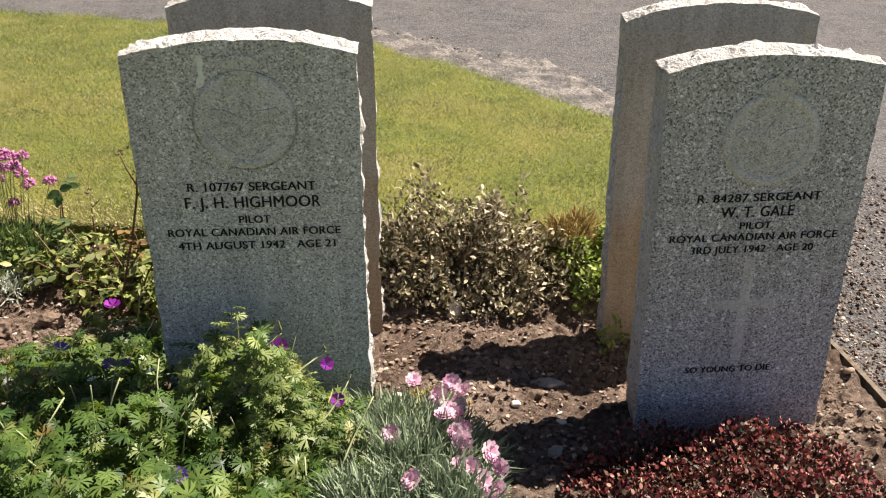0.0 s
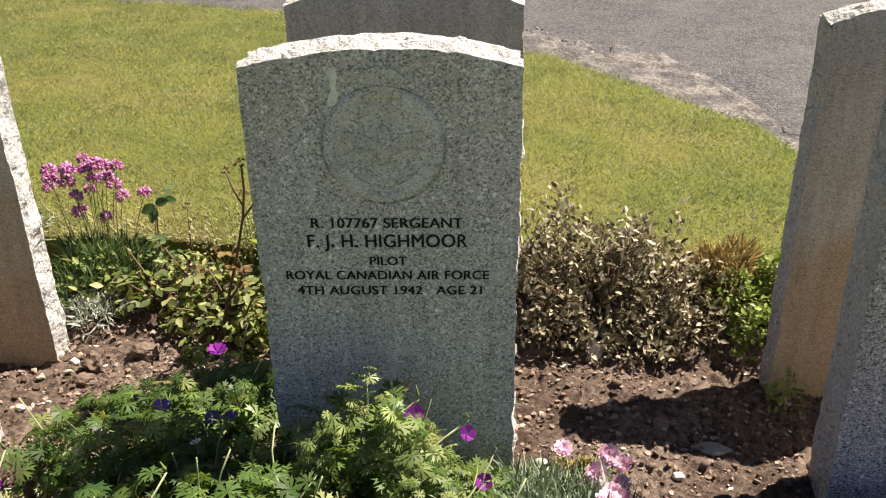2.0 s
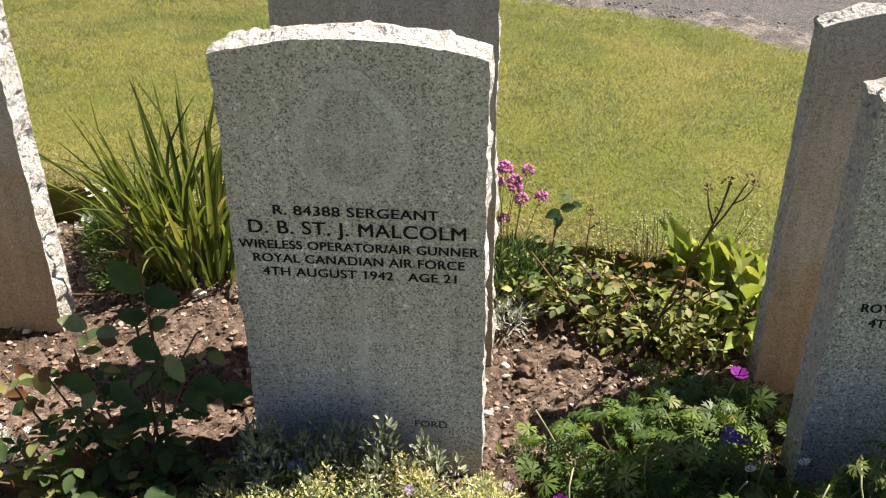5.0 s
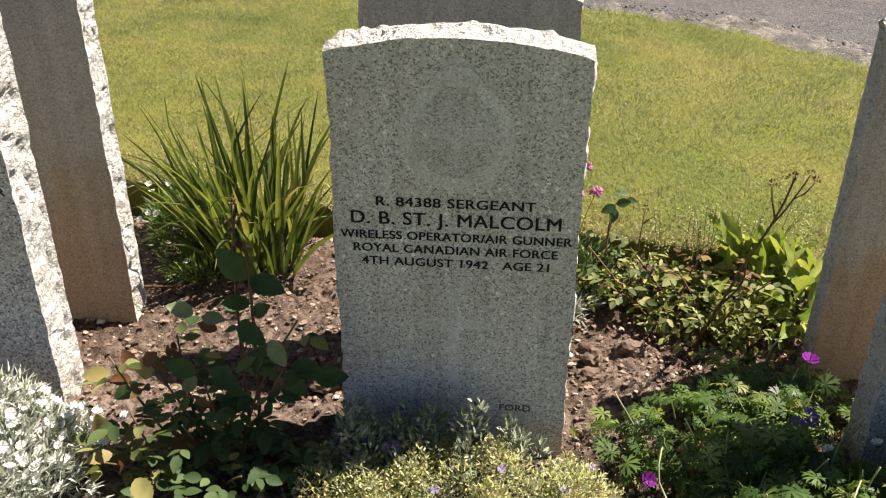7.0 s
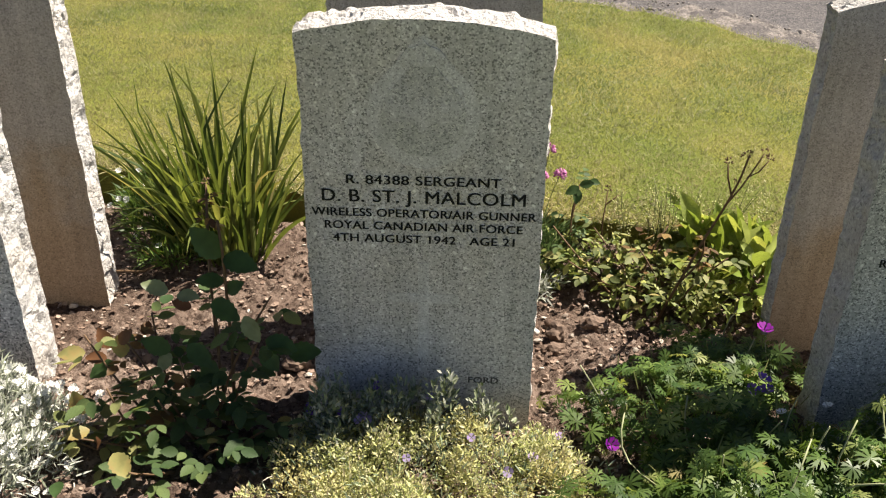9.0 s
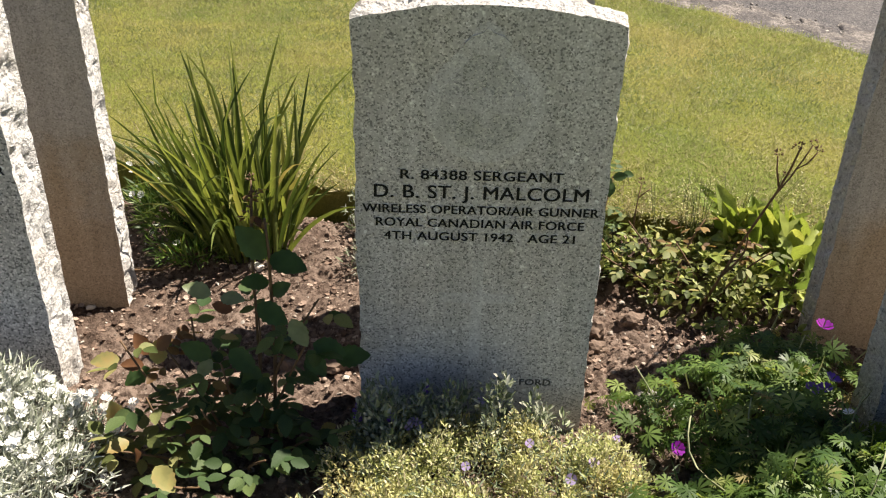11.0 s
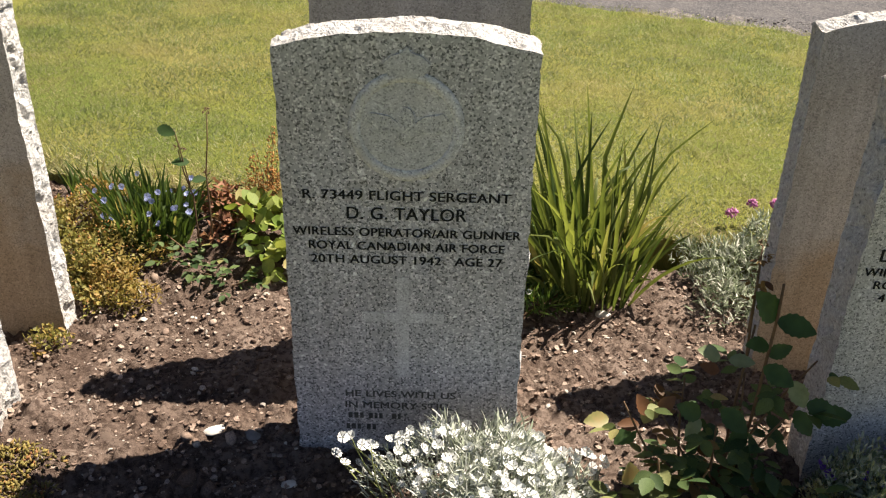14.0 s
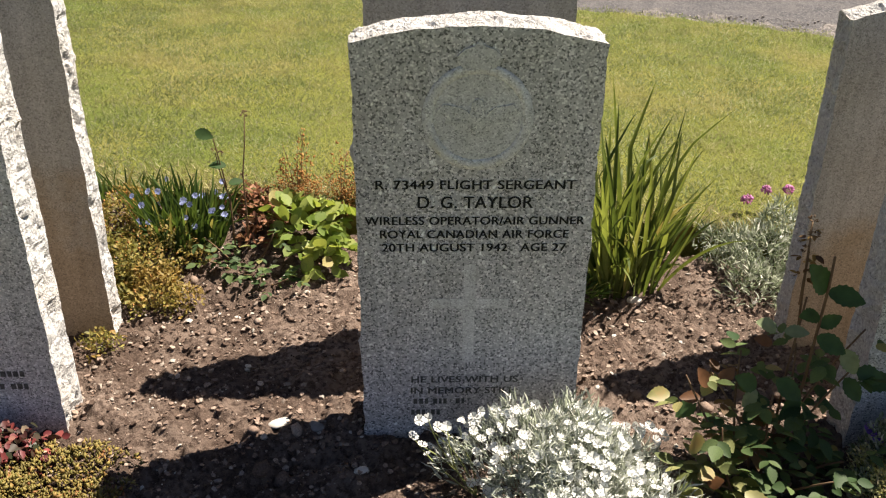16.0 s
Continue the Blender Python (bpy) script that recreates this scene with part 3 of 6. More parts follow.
def ring_loops(r0, r1, a0, a1, n=40):
    out = []
    for i in range(n):
        a, b = a0 + (a1 - a0) * i / n, a0 + (a1 - a0) * (i + 1) / n
        out.append([(r0 * math.cos(a), r0 * math.sin(a)), (r1 * math.cos(a), r1 * math.sin(a)), (r1 * math.cos(b), r1 * math.sin(b)), (r0 * math.cos(b), r0 * math.sin(b))])
    return out


def ring_mesh(r0, r1, material_, n=64, proud=0.0014):
    g = Geo()
    vs, fs = [], []
    for i in range(n):
        a = 2 * math.pi * i / n
        c, s = math.cos(a), math.sin(a)
        vs += [(r0 * c, 0.0004, r0 * s), (r0 * c + 0.001 * c, -proud, r0 * s + 0.001 * s), (r1 * c - 0.001 * c, -proud, r1 * s - 0.001 * s), (r1 * c, 0.0004, r1 * s)]
        j = (i + 1) % n
        for k in range(3):
            fs.append((i * 4 + k, i * 4 + k + 1, j * 4 + k + 1, j * 4 + k))
    g.add(vs, fs)
    return g.mesh("badge_ring", material_)


def disc_loop(r, n=48, squash=1.0):
    return [(r * math.cos(2 * math.pi * i / n), squash * r * math.sin(2 * math.pi * i / n)) for i in range(n)]


def add_badge(stone, x, z, r, rim, field, style):
    at = pose(x, 0, z)
    relief = {"ring": M_RELIEF, "disc": M_CARVE_DIM, "drop": M_CARVE}[style]
    if style == "drop":
        outer = [(q * 1.02 * r, w * 1.02 * r) for q, w in ([(math.cos(a), math.sin(a)) for a in np.linspace(radians(142), radians(398), 40)] + [(0.42, 1.02), (0.16, 1.36), (0, 1.44), (-0.16, 1.36), (-0.42, 1.02)])]
    else:
        outer = disc_loop(r * 0.985)
    badge = part("badge", plate([outer], 0.0008).mesh("badge", field, smooth=False), stone, "shallow carved round service badge", at)
    if style == "drop":
        part("badge_center", plate([[(q * 0.76, w * 0.76) for q, w in outer]], 0.0010).mesh("badge_center", M_CARVE_DIM, smooth=False), badge, "", pose(0, -0.0009, 0))
    if style == "ring":
        # thin dark plates colour in the recess shadow along parts of the rim
        for a0, a1, wide in ((-112, 8, 0.0015), (158, 214, 0.0012), (60, 118, 0.0008)):
            part("badge_groove_shade", plate(ring_loops(r - wide, r + wide, radians(a0), radians(a1), 30), 0.0019).mesh("badge_groove_shade", M_GROOVE_SHADE, smooth=False), badge, "", pose(0, -0.0009, 0))
        for a0, a1 in ((22, 68), (112, 150), (205, 250), (288, 335)):
            part("wreath", plate(ring_loops(r * 0.70, r * 0.94, radians(a0), radians(a1), 12), 0.0021).mesh("wreath", M_CARVE, smooth=False), badge, "", pose(0, -0.0009, 0))
    if style != "drop":
        part("badge_ring", ring_mesh(r * 0.80, r, rim), badge, "", pose(0, -0.0009, 0))
    wing = [(0.10, 0.05), (0.30, 0.20), (0.62, 0.26), (0.74, 0.12), (0.55, 0.02), (0.62, -0.10), (0.40, -0.12), (0.15, -0.10)]
    for s in (1, -1):
        loop = [(s * a * r, b * r) for a, b in (wing if s > 0 else reversed(wing))]
        part("wing", plate([loop], 0.0018).mesh("wing", relief, smooth=False), badge, "", pose(0, -0.0009, 0))
    part("bird", plate([[(a * r * 0.16, b * r * 0.36) for a, b in disc_loop(1.0, 16)]], 0.0022).mesh("bird", relief, smooth=False), badge, "", pose(0, -0.0009, 0))
    crown = [(-0.30, 0.92), (0.30, 0.92), (0.40, 1.10), (0.26, 1.24), (0.08, 1.30), (0, 1.40), (-0.08, 1.30), (-0.26, 1.24), (-0.40, 1.10)]
    part("crown", plate([[(a * r, b * r) for a, b in crown]], 0.0016).mesh("crown", field, smooth=False), badge, "", pose(0, -0.0009, 0))


def add_cross(stone, x, z0, z1, za, arm, width, material_):
    w = width / 2
    loop = [(x - w, z0), (x + w, z0), (x + w, za - w), (x + arm / 2, za - w), (x + arm / 2, za + w), (x + w, za + w), (x + w, z1), (x - w, z1), (x - w, za + w), (x - arm / 2, za + w), (x - arm / 2, za - w), (x - w, za - w)]
    part("cross", plate([loop], 0.0008).mesh("cross", material_, smooth=False), stone, "plain pale latin cross, cut shallow")


DEPTH = 0.086
GROUP = "row of granite headstones"


def headstone(x, y, foot, w, h, rise, seed, face, label, lean=0.0, turn=0.0, back=None, group=GROUP, depth=DEPTH):
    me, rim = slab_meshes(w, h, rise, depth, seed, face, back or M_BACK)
    ob = new("headstone")
    ob.empty_display_size = 0.05
    ob.matrix_basis = pose(x, y, foot, 0, lean, turn)
    part("slab", me, ob)
    part("rock_faced_edge", rim, ob, "rough pale rock-faced edge")
    return tagged(ob, label, "headstone", group)


def inscription(stone, foot, lines):
    for text, x, z, width, cap in lines:
        for shift, me in letters(text, width, cap, M_PAINT if z > 0.3 or "YOUNG" in text else M_PAINT_WORN):
            part("letter", me, stone, "black painted incised capital", pose(x + shift, 0, z - foot - cap / 2))


FRONT = 1.480
# headstone of the first grave in view
f = 0.016
s = headstone(-0.327, FRONT, f, 0.372, 0.737 - f, 0.025, 11, M_FACE, "grey speckled granite headstone, rock-faced edges, cranesbill at its foot")
inscription(s, f, [("R. 107767 SERGEANT", 0.0, 0.491, 0.212, 0.0150), ("F. J. H. HIGHMOOR", 0.0, 0.463, 0.226, 0.0200), ("PILOT", 0.0, 0.431, 0.052, 0.0135),
                   ("ROYAL CANADIAN AIR FORCE", -0.002, 0.408, 0.292, 0.0140), ("4TH AUGUST 1942   AGE 21", 0.0, 0.383, 0.268, 0.0140)])
part("worn_line", bars((0.010, 0.004, 0.012, 0.005, 0.010), 0.008, M_CARVE_DIM), s, "worn small lettering", pose(0.10, 0, 0.112))
add_badge(s, 0.0, 0.605 - f, 0.083, M_CARVE_DIM, M_CARVE_DIM, "ring")
add_cross(s, 0.0, 0.15, 0.33, 0.262, 0.11, 0.018, M_CARVE_DIM)
g = plate([[(-0.0045, 0), (0.0045, 0), (0.006, -0.012), (0.003, -0.025), (0.006, -0.036), (0.001, -0.050), (-0.006, -0.052), (-0.009, -0.044), (-0.003, -0.030), (-0.004, -0.014)]], 0.0007)
part("lime_streak", g.mesh("lime_streak", M_LIME, smooth=False), s, "pale lime streak", pose(-0.062, 0, 0.696))

# the headstone with the yellow-green cushion plant
f = 0.040
s = headstone(-1.200, FRONT, f, 0.378, 0.778 - f, 0.026, 23, M_FACE_WARM, "grey speckled granite headstone, rock-faced edges, cushion plant at its foot")
inscription(s, f, [("R. 84388 SERGEANT", 0.0, 0.526, 0.241, 0.0150), ("D. B. ST. J. MALCOLM", 0.0, 0.498, 0.320, 0.0210), ("WIRELESS OPERATOR/AIR GUNNER", 0.0, 0.469, 0.356, 0.0140),
                   ("ROYAL CANADIAN AIR FORCE", 0.0, 0.446, 0.316, 0.0140), ("4TH AUGUST 1942   AGE 21", 0.0, 0.423, 0.292, 0.0140), ("FORD", 0.105, 0.148, 0.052, 0.0125)])
part("worn_line", bars((0.010, 0.010, 0.008), 0.009, M_CARVE_DIM), s, "worn small lettering", pose(0.090, 0, 0.080))
add_badge(s, 0.0, 0.632 - f, 0.083, M_CARVE_PALE, M_CARVE_PALE, "drop")
add_cross(s, 0.0, 0.15, 0.34, 0.272, 0.12, 0.018, M_CARVE_PALE)

# the headstone with the white snow-in-summer
f = 0.068
s = headstone(-2.086, FRONT, f, 0.378, 0.822 - f, 0.026, 37, M_FACE_COARSE, "coarse grey granite headstone, rock-faced edges, white flowers at its foot")
inscription(s, f, [("R. 73449 FLIGHT SERGEANT", 0.0, 0.575, 0.312, 0.0150), ("D. G. TAYLOR", 0.0, 0.545, 0.181, 0.0200), ("WIRELESS OPERATOR/AIR GUNNER", 0.0, 0.513, 0.349, 0.0140),
                   ("ROYAL CANADIAN AIR FORCE", 0.0, 0.489, 0.302, 0.0140), ("20TH AUGUST 1942   AGE 27", 0.0, 0.465, 0.297, 0.0140), ("HE LIVES WITH US", -0.010, 0.205, 0.186, 0.0130), ("IN MEMORY STILL", -0.013, 0.181, 0.182, 0.0130)])
part("worn_line", bars((0.007, 0.007, 0.006, -0.003, 0.007, 0.005, 0.006, -0.01, 0.007, 0.005), 0.011, M_PAINT_WORN), s, "worn lettering half hidden by flowers", pose(-0.100, 0, 0.084))
part("worn_line", bars((0.006, 0.007, 0.006, -0.004, 0.007, 0.006), 0.011, M_PAINT_WORN), s, "worn lettering half hidden by flowers", pose(-0.104, 0, 0.060))
add_badge(s, 0.0, 0.684 - f, 0.084, M_CARVE_PALE, M_CARVE, "disc")
add_cross(s, -0.006, 0.242 - f, 0.434 - f, 0.359 - f, 0.132, 0.019, M_CARVE_PALE)

# the headstone with the red sedum
f = 0.000
s = headstone(0.556, FRONT, f, 0.368, 0.702 - f, 0.026, 41, M_FACE_BLUE, "bluish grey granite headstone leaning slightly, red sedum at its foot", lean=-0.9)
inscription(s, f, [("R. 84287 SERGEANT", 0.0, 0.451, 0.220, 0.0150), ("W. T. GALE", 0.0, 0.424, 0.131, 0.0200), ("PILOT", 0.0, 0.397, 0.056, 0.0135),
                   ("ROYAL CANADIAN AIR FORCE", 0.0, 0.375, 0.304, 0.0140), ("3RD JULY 1942   AGE 20", 0.0, 0.351, 0.224, 0.0140), ("SO YOUNG TO DIE", -0.012, 0.095, 0.165, 0.0130)])
add_badge(s, 0.005, 0.556, 0.084, M_CARVE, M_CARVE_DIM, "disc")
add_cross(s, 0.0, 0.113, 0.332, 0.237, 0.130, 0.019, M_CARVE)

# the last headstone of the row, half in view
f = 0.090
s = headstone(-2.990, FRONT, f, 0.378, 0.858 - f, 0.028, 53, M_FACE, "grey granite headstone with rock-faced edges beside bare soil")
part("worn_line", bars((0.008, 0.009, 0.007, 0.008, 0.007), 0.011, M_PAINT_WORN), s, "worn small lettering", pose(0.085, 0, 0.128))
part("worn_line", bars((0.007, -0.006, 0.008, 0.008, 0.007), 0.011, M_PAINT_WORN), s, "worn small lettering", pose(0.090, 0, 0.102))

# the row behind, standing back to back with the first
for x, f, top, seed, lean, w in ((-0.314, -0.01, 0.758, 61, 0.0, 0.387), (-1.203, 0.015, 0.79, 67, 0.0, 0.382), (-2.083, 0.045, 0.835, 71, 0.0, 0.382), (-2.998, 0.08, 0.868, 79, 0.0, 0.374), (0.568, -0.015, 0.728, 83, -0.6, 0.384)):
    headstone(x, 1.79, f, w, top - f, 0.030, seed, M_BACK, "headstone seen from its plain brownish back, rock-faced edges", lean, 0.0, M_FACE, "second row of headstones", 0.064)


M_WEED = island("weed_leaf", [(0, (0.11, 0.15, 0.035)), (0.5, (0.24, 0.29, 0.07)), (0.85, (0.40, 0.42, 0.12)), (1, (0.52, 0.46, 0.18))], 0.5, 0.35, 0.3)
M_DULLGOLD = island("dull_golden_leaf", [(0, (0.13, 0.10, 0.03)), (0.5, (0.26, 0.21, 0.06)), (0.8, (0.36, 0.27, 0.08)), (1, (0.30, 0.12, 0.05))], 0.55, 0.3, 0.2)
M_FRESH = island("fresh_cranesbill_leaf", [(0, (0.08, 0.13, 0.034)), (0.5, (0.19, 0.25, 0.075)), (0.85, (0.32, 0.37, 0.14)), (1, (0.46, 0.42, 0.21))], 0.5, 0.3, 0.35, 25.0, 0.3, glow=(1.6, 1.5, 0.9))
M_DRYTUFT = island("dry_tuft", [(0, (0.16, 0.09, 0.03)), (0.5, (0.34, 0.22, 0.08)), (1, (0.50, 0.40, 0.16))], 0.7, 0.2, 0.2)
M_RUST = island("rusty_leaf", [(0, (0.12, 0.05, 0.03)), (0.6, (0.28, 0.12, 0.06)), (1, (0.42, 0.24, 0.12))], 0.6, 0.25, 0.2)
M_BLUE = island("pale_blue_petal", [(0, (0.34, 0.40, 0.72)), (1, (0.55, 0.60, 0.82))], 0.5, 0.2, 0.3)
M_TUFT = island("dark_tuft_leaf", [(0, (0.05, 0.09, 0.025)), (0.6, (0.10, 0.17, 0.05)), (1, (0.22, 0.28, 0.10))], 0.55, 0.3, 0.25)

def toned(name, a, b2):
    m, t, b = material(name, 0.6, 0.25)
    info = t.nodes.new("ShaderNodeObjectInfo")
    col = ramp(t, info.outputs["Random"], [(0, a), (0.6, tuple((i + j) / 2 for i, j in zip(a, b2))), (0.93, b2), (1.0, (0.40, 0.33, 0.14))])
    n = noise_tex(t, coords(t), 25.0)
    col = mixed(t, 1.0, col, ramp(t, n, [(0.3, (0.65,) * 3), (0.7, (1.0,) * 3)]), "MULTIPLY")
    t.links.new(col, b.inputs["Base Color"])
    tr = t.nodes.new("ShaderNodeBsdfTranslucent")
    t.links.new(mixed(t, 1.0, col, (1.6, 1.5, 0.9), "MULTIPLY"), tr.inputs["Color"])
    mx = t.nodes.new("ShaderNodeMixShader")
    mx.inputs[0].default_value = 0.38
    t.links.new(b.outputs[0], mx.inputs[1])
    t.links.new(tr.outputs[0], mx.inputs[2])
    t.links.new(mx.outputs[0], t.nodes["Material Output"].inputs["Surface"])
    return m


M_LEAF_GREEN = toned("cranesbill_leaf_single", (0.05, 0.10, 0.022), (0.17, 0.245, 0.065))
M_ROSE_ONE = toned("rose_leaf_single", (0.045, 0.088, 0.032), (0.16, 0.22, 0.08))
M_WEED_ONE = toned("yellowing_leaf_single", (0.08, 0.11, 0.032), (0.33, 0.34, 0.14))
M_RUST_ONE = toned("bronze_leaf_single", (0.11, 0.06, 0.03), (0.30, 0.20, 0.07))
M_LEAF_LIME = toned("lime_leaf_single", (0.15, 0.22, 0.045), (0.40, 0.44, 0.13))


# ---- leaf and flower shapes (length along x, face up z) ----
OVAL = ([(0, 0, 0), (0.22, 0.17, 0.04), (0.52, 0.25, 0.05), (0.82, 0.13, 0.0), (1, 0, -0.10), (0.82, -0.13, 0.0), (0.52, -0.25, 0.05), (0.22, -0.17, 0.04), (0.5, 0, -0.02)],
        [(0, 8, 1), (1, 8, 2), (2, 8, 3), (3, 8, 4), (4, 8, 5), (5, 8, 6), (6, 8, 7), (7, 8, 0)])
ROUND = ([(0, 0, 0), (0.15, 0.26, 0.05), (0.45, 0.40, 0.07), (0.8, 0.30, 0.03), (1, 0.04, -0.06), (0.8, -0.30, 0.03), (0.45, -0.40, 0.07), (0.15, -0.26, 0.05), (0.5, 0, -0.03)], OVAL[1])


def toothed(n=6):
    """A rose leaf: toothed rim, raised halves and a sunken midrib."""
    rim = []
    for k in range(2 * n + 1):
        u = k / (2 * n)
        w = 0.33 * math.sin(math.pi * u ** 0.85) ** 0.8 * (1.0 if k % 2 else 0.86)
        rim.append((u, max(w, 0.0), 0.06 * math.sin(math.pi * u) - 0.12 * u * u))
    mid = [(k / n, 0.0, -0.03 * math.sin(math.pi * k / n) - 0.12 * (k / n) ** 2) for k in range(n + 1)]
    vs = mid + rim[1:-1] + [(a, -b, c) for a, b, c in rim[1:-1]]
    fs, m = [], 2 * n - 1
    for half in (0, 1):
        edge_of = lambda k: n + 1 + half * m + (k - 1)
        for k in range(n):
            ring = [q for q in (2 * k, 2 * k + 1, 2 * k + 2) if 0 < q < 2 * n]
            face = [k + 1, k] + [edge_of(q) for q in ring]
            fs.append(tuple(face if half == 0 else reversed(face)))
    return vs, fs


ROSELEAF = toothed()
NEEDLE = ([(0, 0.05, 0), (0, -0.05, 0), (0.5, -0.075, 0.07), (0.5, 0.075, 0.07), (1, 0, 0.02)], [(0, 1, 2, 3), (3, 2, 4)])
FAT = ([(0, 0, 0), (0.45, 0.28, 0.02), (1, 0, 0.12), (0.45, -0.28, 0.02), (0.5, 0, 0.2), (0.5, 0, -0.12)], [(0, 4, 1), (1, 4, 2), (2, 4, 3), (3, 4, 0), (0, 1, 5), (1, 2, 5), (2, 3, 5), (3, 0, 5)])
BLADE = ([(0, 0.5, 0), (0, -0.5, 0), (0.55, -0.42, 0.06), (0.55, 0.42, 0.06), (1, 0, 0.0)], [(0, 1, 2, 3), (3, 2, 4)])


def palmate():
    """A round leaf cut into seven lobes, each forked in three."""
    vs, fs = [(0, 0, 0)], []
    for k in range(7):
        a = radians(-135 + 45 * k)
        reach = (0.74, 0.9, 1.0, 1.06, 1.0, 0.9, 0.74)[k] * 0.5
        base = len(vs)
        for r, da in ((0.30, -0.30), (0.55, -0.24), (0.90, -0.30), (0.76, -0.09), (1.08, 0.0), (0.76, 0.09), (0.90, 0.30), (0.55, 0.24), (0.30, 0.30)):
            q = r * reach
            vs.append((q * math.cos(a + da), q * math.sin(a + da), -0.7 * q * q + 0.08 * (1 - abs(da) * 4) * r))
        fs.append((0, *range(base, base + 9)))
    return vs, fs


PALMATE = palmate()


def petals(n, wide, notch, lift, rings=1):
    """A flat flower of n petals, about 1 across."""
    vs, fs = [], []
    for ring in range(rings):
        for k in range(n):
            a = 2 * math.pi * (k + 0.5 * ring) / n
            base = len(vs)
            s = 0.5 * (1 - 0.25 * ring)
            for r, da in ((0.05, 0), (0.55, -wide * 0.8), (0.9, -wide), (1.0, -wide * 0.45), (1.0 - notch, 0), (1.0, wide * 0.45), (0.9, wide), (0.55, wide * 0.8)):
                vs.append((s * r * math.cos(a + da), s * r * math.sin(a + da), lift * r * r * 0.5 + 0.05 * ring + 0.02 * (k % 2)))
            fs.append(tuple(range(base, base + 8)))
    return vs, fs


def shape_mesh(name, shape, material_, scale=1.0):
    g = Geo()
    g.add([(x * scale, y * scale, z * scale) for x, y, z in shape[0]], shape[1])
    return g.mesh(name, material_)


def ball_mesh(name, material_, radius, count, seed):
    """A flower head or seed head of many small scales round a core."""
    r = np.random.default_rng(seed)
    n = unit(r.normal(size=(count, 3)))
    n[:, 2] = np.abs(n[:, 2]) * 0.9 - 0.25
    n = unit(n)
    d = unit(np.cross(n, r.normal(size=(count, 3)))) * 0.7 + n * 0.6
    return copies_mesh(name, FAT[0], FAT[1], axes(d, n, np.full(count, radius * 0.95)), n * radius * 0.62, material_)


CRANESBILL = shape_mesh("flower", petals(5, 0.58, 0.12, 0.55), M_MAGENTA, 0.027)
CRANESBILL_VIOLET = shape_mesh("flower", petals(5, 0.58, 0.12, 0.55), M_VIOLET, 0.028)
DIANTHUS = shape_mesh("flower", petals(5, 0.60, 0.16, 0.30, 3), M_PINK, 0.036)
THRIFT = ball_mesh("flower_head", M_THRIFT, 0.0125, 60, 3)
SNOW = shape_mesh("flower", petals(5, 0.58, 0.18, 0.45), M_WHITE, 0.0172)
AUBRIETA = shape_mesh("flower", petals(4, 0.68, 0.05, 0.2), M_LILAC, 0.017)
AUBRIETA_DARK = shape_mesh("flower", petals(4, 0.68, 0.05, 0.2), M_VIOLET, 0.018)
BLUEBELL = shape_mesh("flower", petals(6, 0.42, 0.1, 0.4, 2), M_BLUE, 0.016)
SEEDPOD = shape_mesh("seed_pod", ([(0, 0, 0), (0.003, 0, 0.006), (-0.0015, 0.0026, 0.006), (-0.0015, -0.0026, 0.006), (0.0014, 0, 0.014), (-0.0007, 0.0012, 0.014), (-0.0007, -0.0012, 0.014), (0, 0, 0.022)],
                                   [(0, 2, 1), (0, 3, 2), (0, 1, 3), (1, 2, 5, 4), (2, 3, 6, 5), (3, 1, 4, 6), (4, 5, 7), (5, 6, 7), (6, 4, 7)]), M_STEM)
BUD = ball_mesh("bud", M_TWIG, 0.007, 14, 9)


def ground_at(x, y):
    return float(soil_z(np.array([x]), np.array([y]))[0])


def mound(mounds, count, seed, skin=0.55):
    """Points in low domes (x, y, rx, ry, h), with outward normals; skin: how much keeps to the surface."""
    r = np.random.default_rng(seed)
    area = np.array([m[2] * m[3] for m in mounds])
    pick = r.choice(len(mounds), count, p=area / area.sum())
    P, N = np.empty((count, 3)), np.empty((count, 3))
    m = np.array(mounds)[pick]
    a, q = r.uniform(0, 2 * math.pi, count), np.sqrt(r.uniform(0, 1, count))
    lump = 1 + 0.30 * np.sin(3 * a + pick * 2.1) * q + 0.15 * np.sin(7 * a + pick)
    P[:, 0] = m[:, 0] + m[:, 2] * q * np.cos(a) * lump
    P[:, 1] = m[:, 1] + m[:, 3] * q * np.sin(a) * lump
    dome = np.sqrt(np.maximum(0, 1 - q * q))
    tall = m[:, 4] * (0.15 + 0.85 * dome) * (0.85 + 0.6 * fbm(P[:, 0], P[:, 1], 0.07, 2, seed))
    depth = np.where(r.uniform(0, 1, count) < skin, r.uniform(0.85, 1.08, count), r.uniform(0.25, 0.9, count))
    P[:, 2] = soil_base(P[:, 0], P[:, 1]) + 0.01 + tall * depth
    N[:, 0], N[:, 1], N[:, 2] = np.cos(a) * q, np.sin(a) * q, 0.35 + dome
    # nothing grows inside the stones
    for sx in (-2.990, -2.086, -1.200, -0.327, 0.556):
        for sy in (1.472, 1.782):
            inside = (np.abs(P[:, 0] - sx) < 0.205) & (P[:, 1] > sy - 0.008) & (P[:, 1] < sy + 0.098)
            P[inside, 1] = sy - 0.012 - 0.05 * r.uniform(0, 1, inside.sum())
    return P, unit(N), r


def lumps(mounds, count, size, seed):
    """Small tufts that make up a larger mound."""
    P, N, r = mound(mounds, count, seed, 1.0)
    s = r.uniform(size[0], size[1], count)
    tall = P[:, 2] - soil_base(P[:, 0], P[:, 1])
    return [(P[k, 0], P[k, 1], s[k], s[k] * 0.9, tall[k]) for k in range(count)]


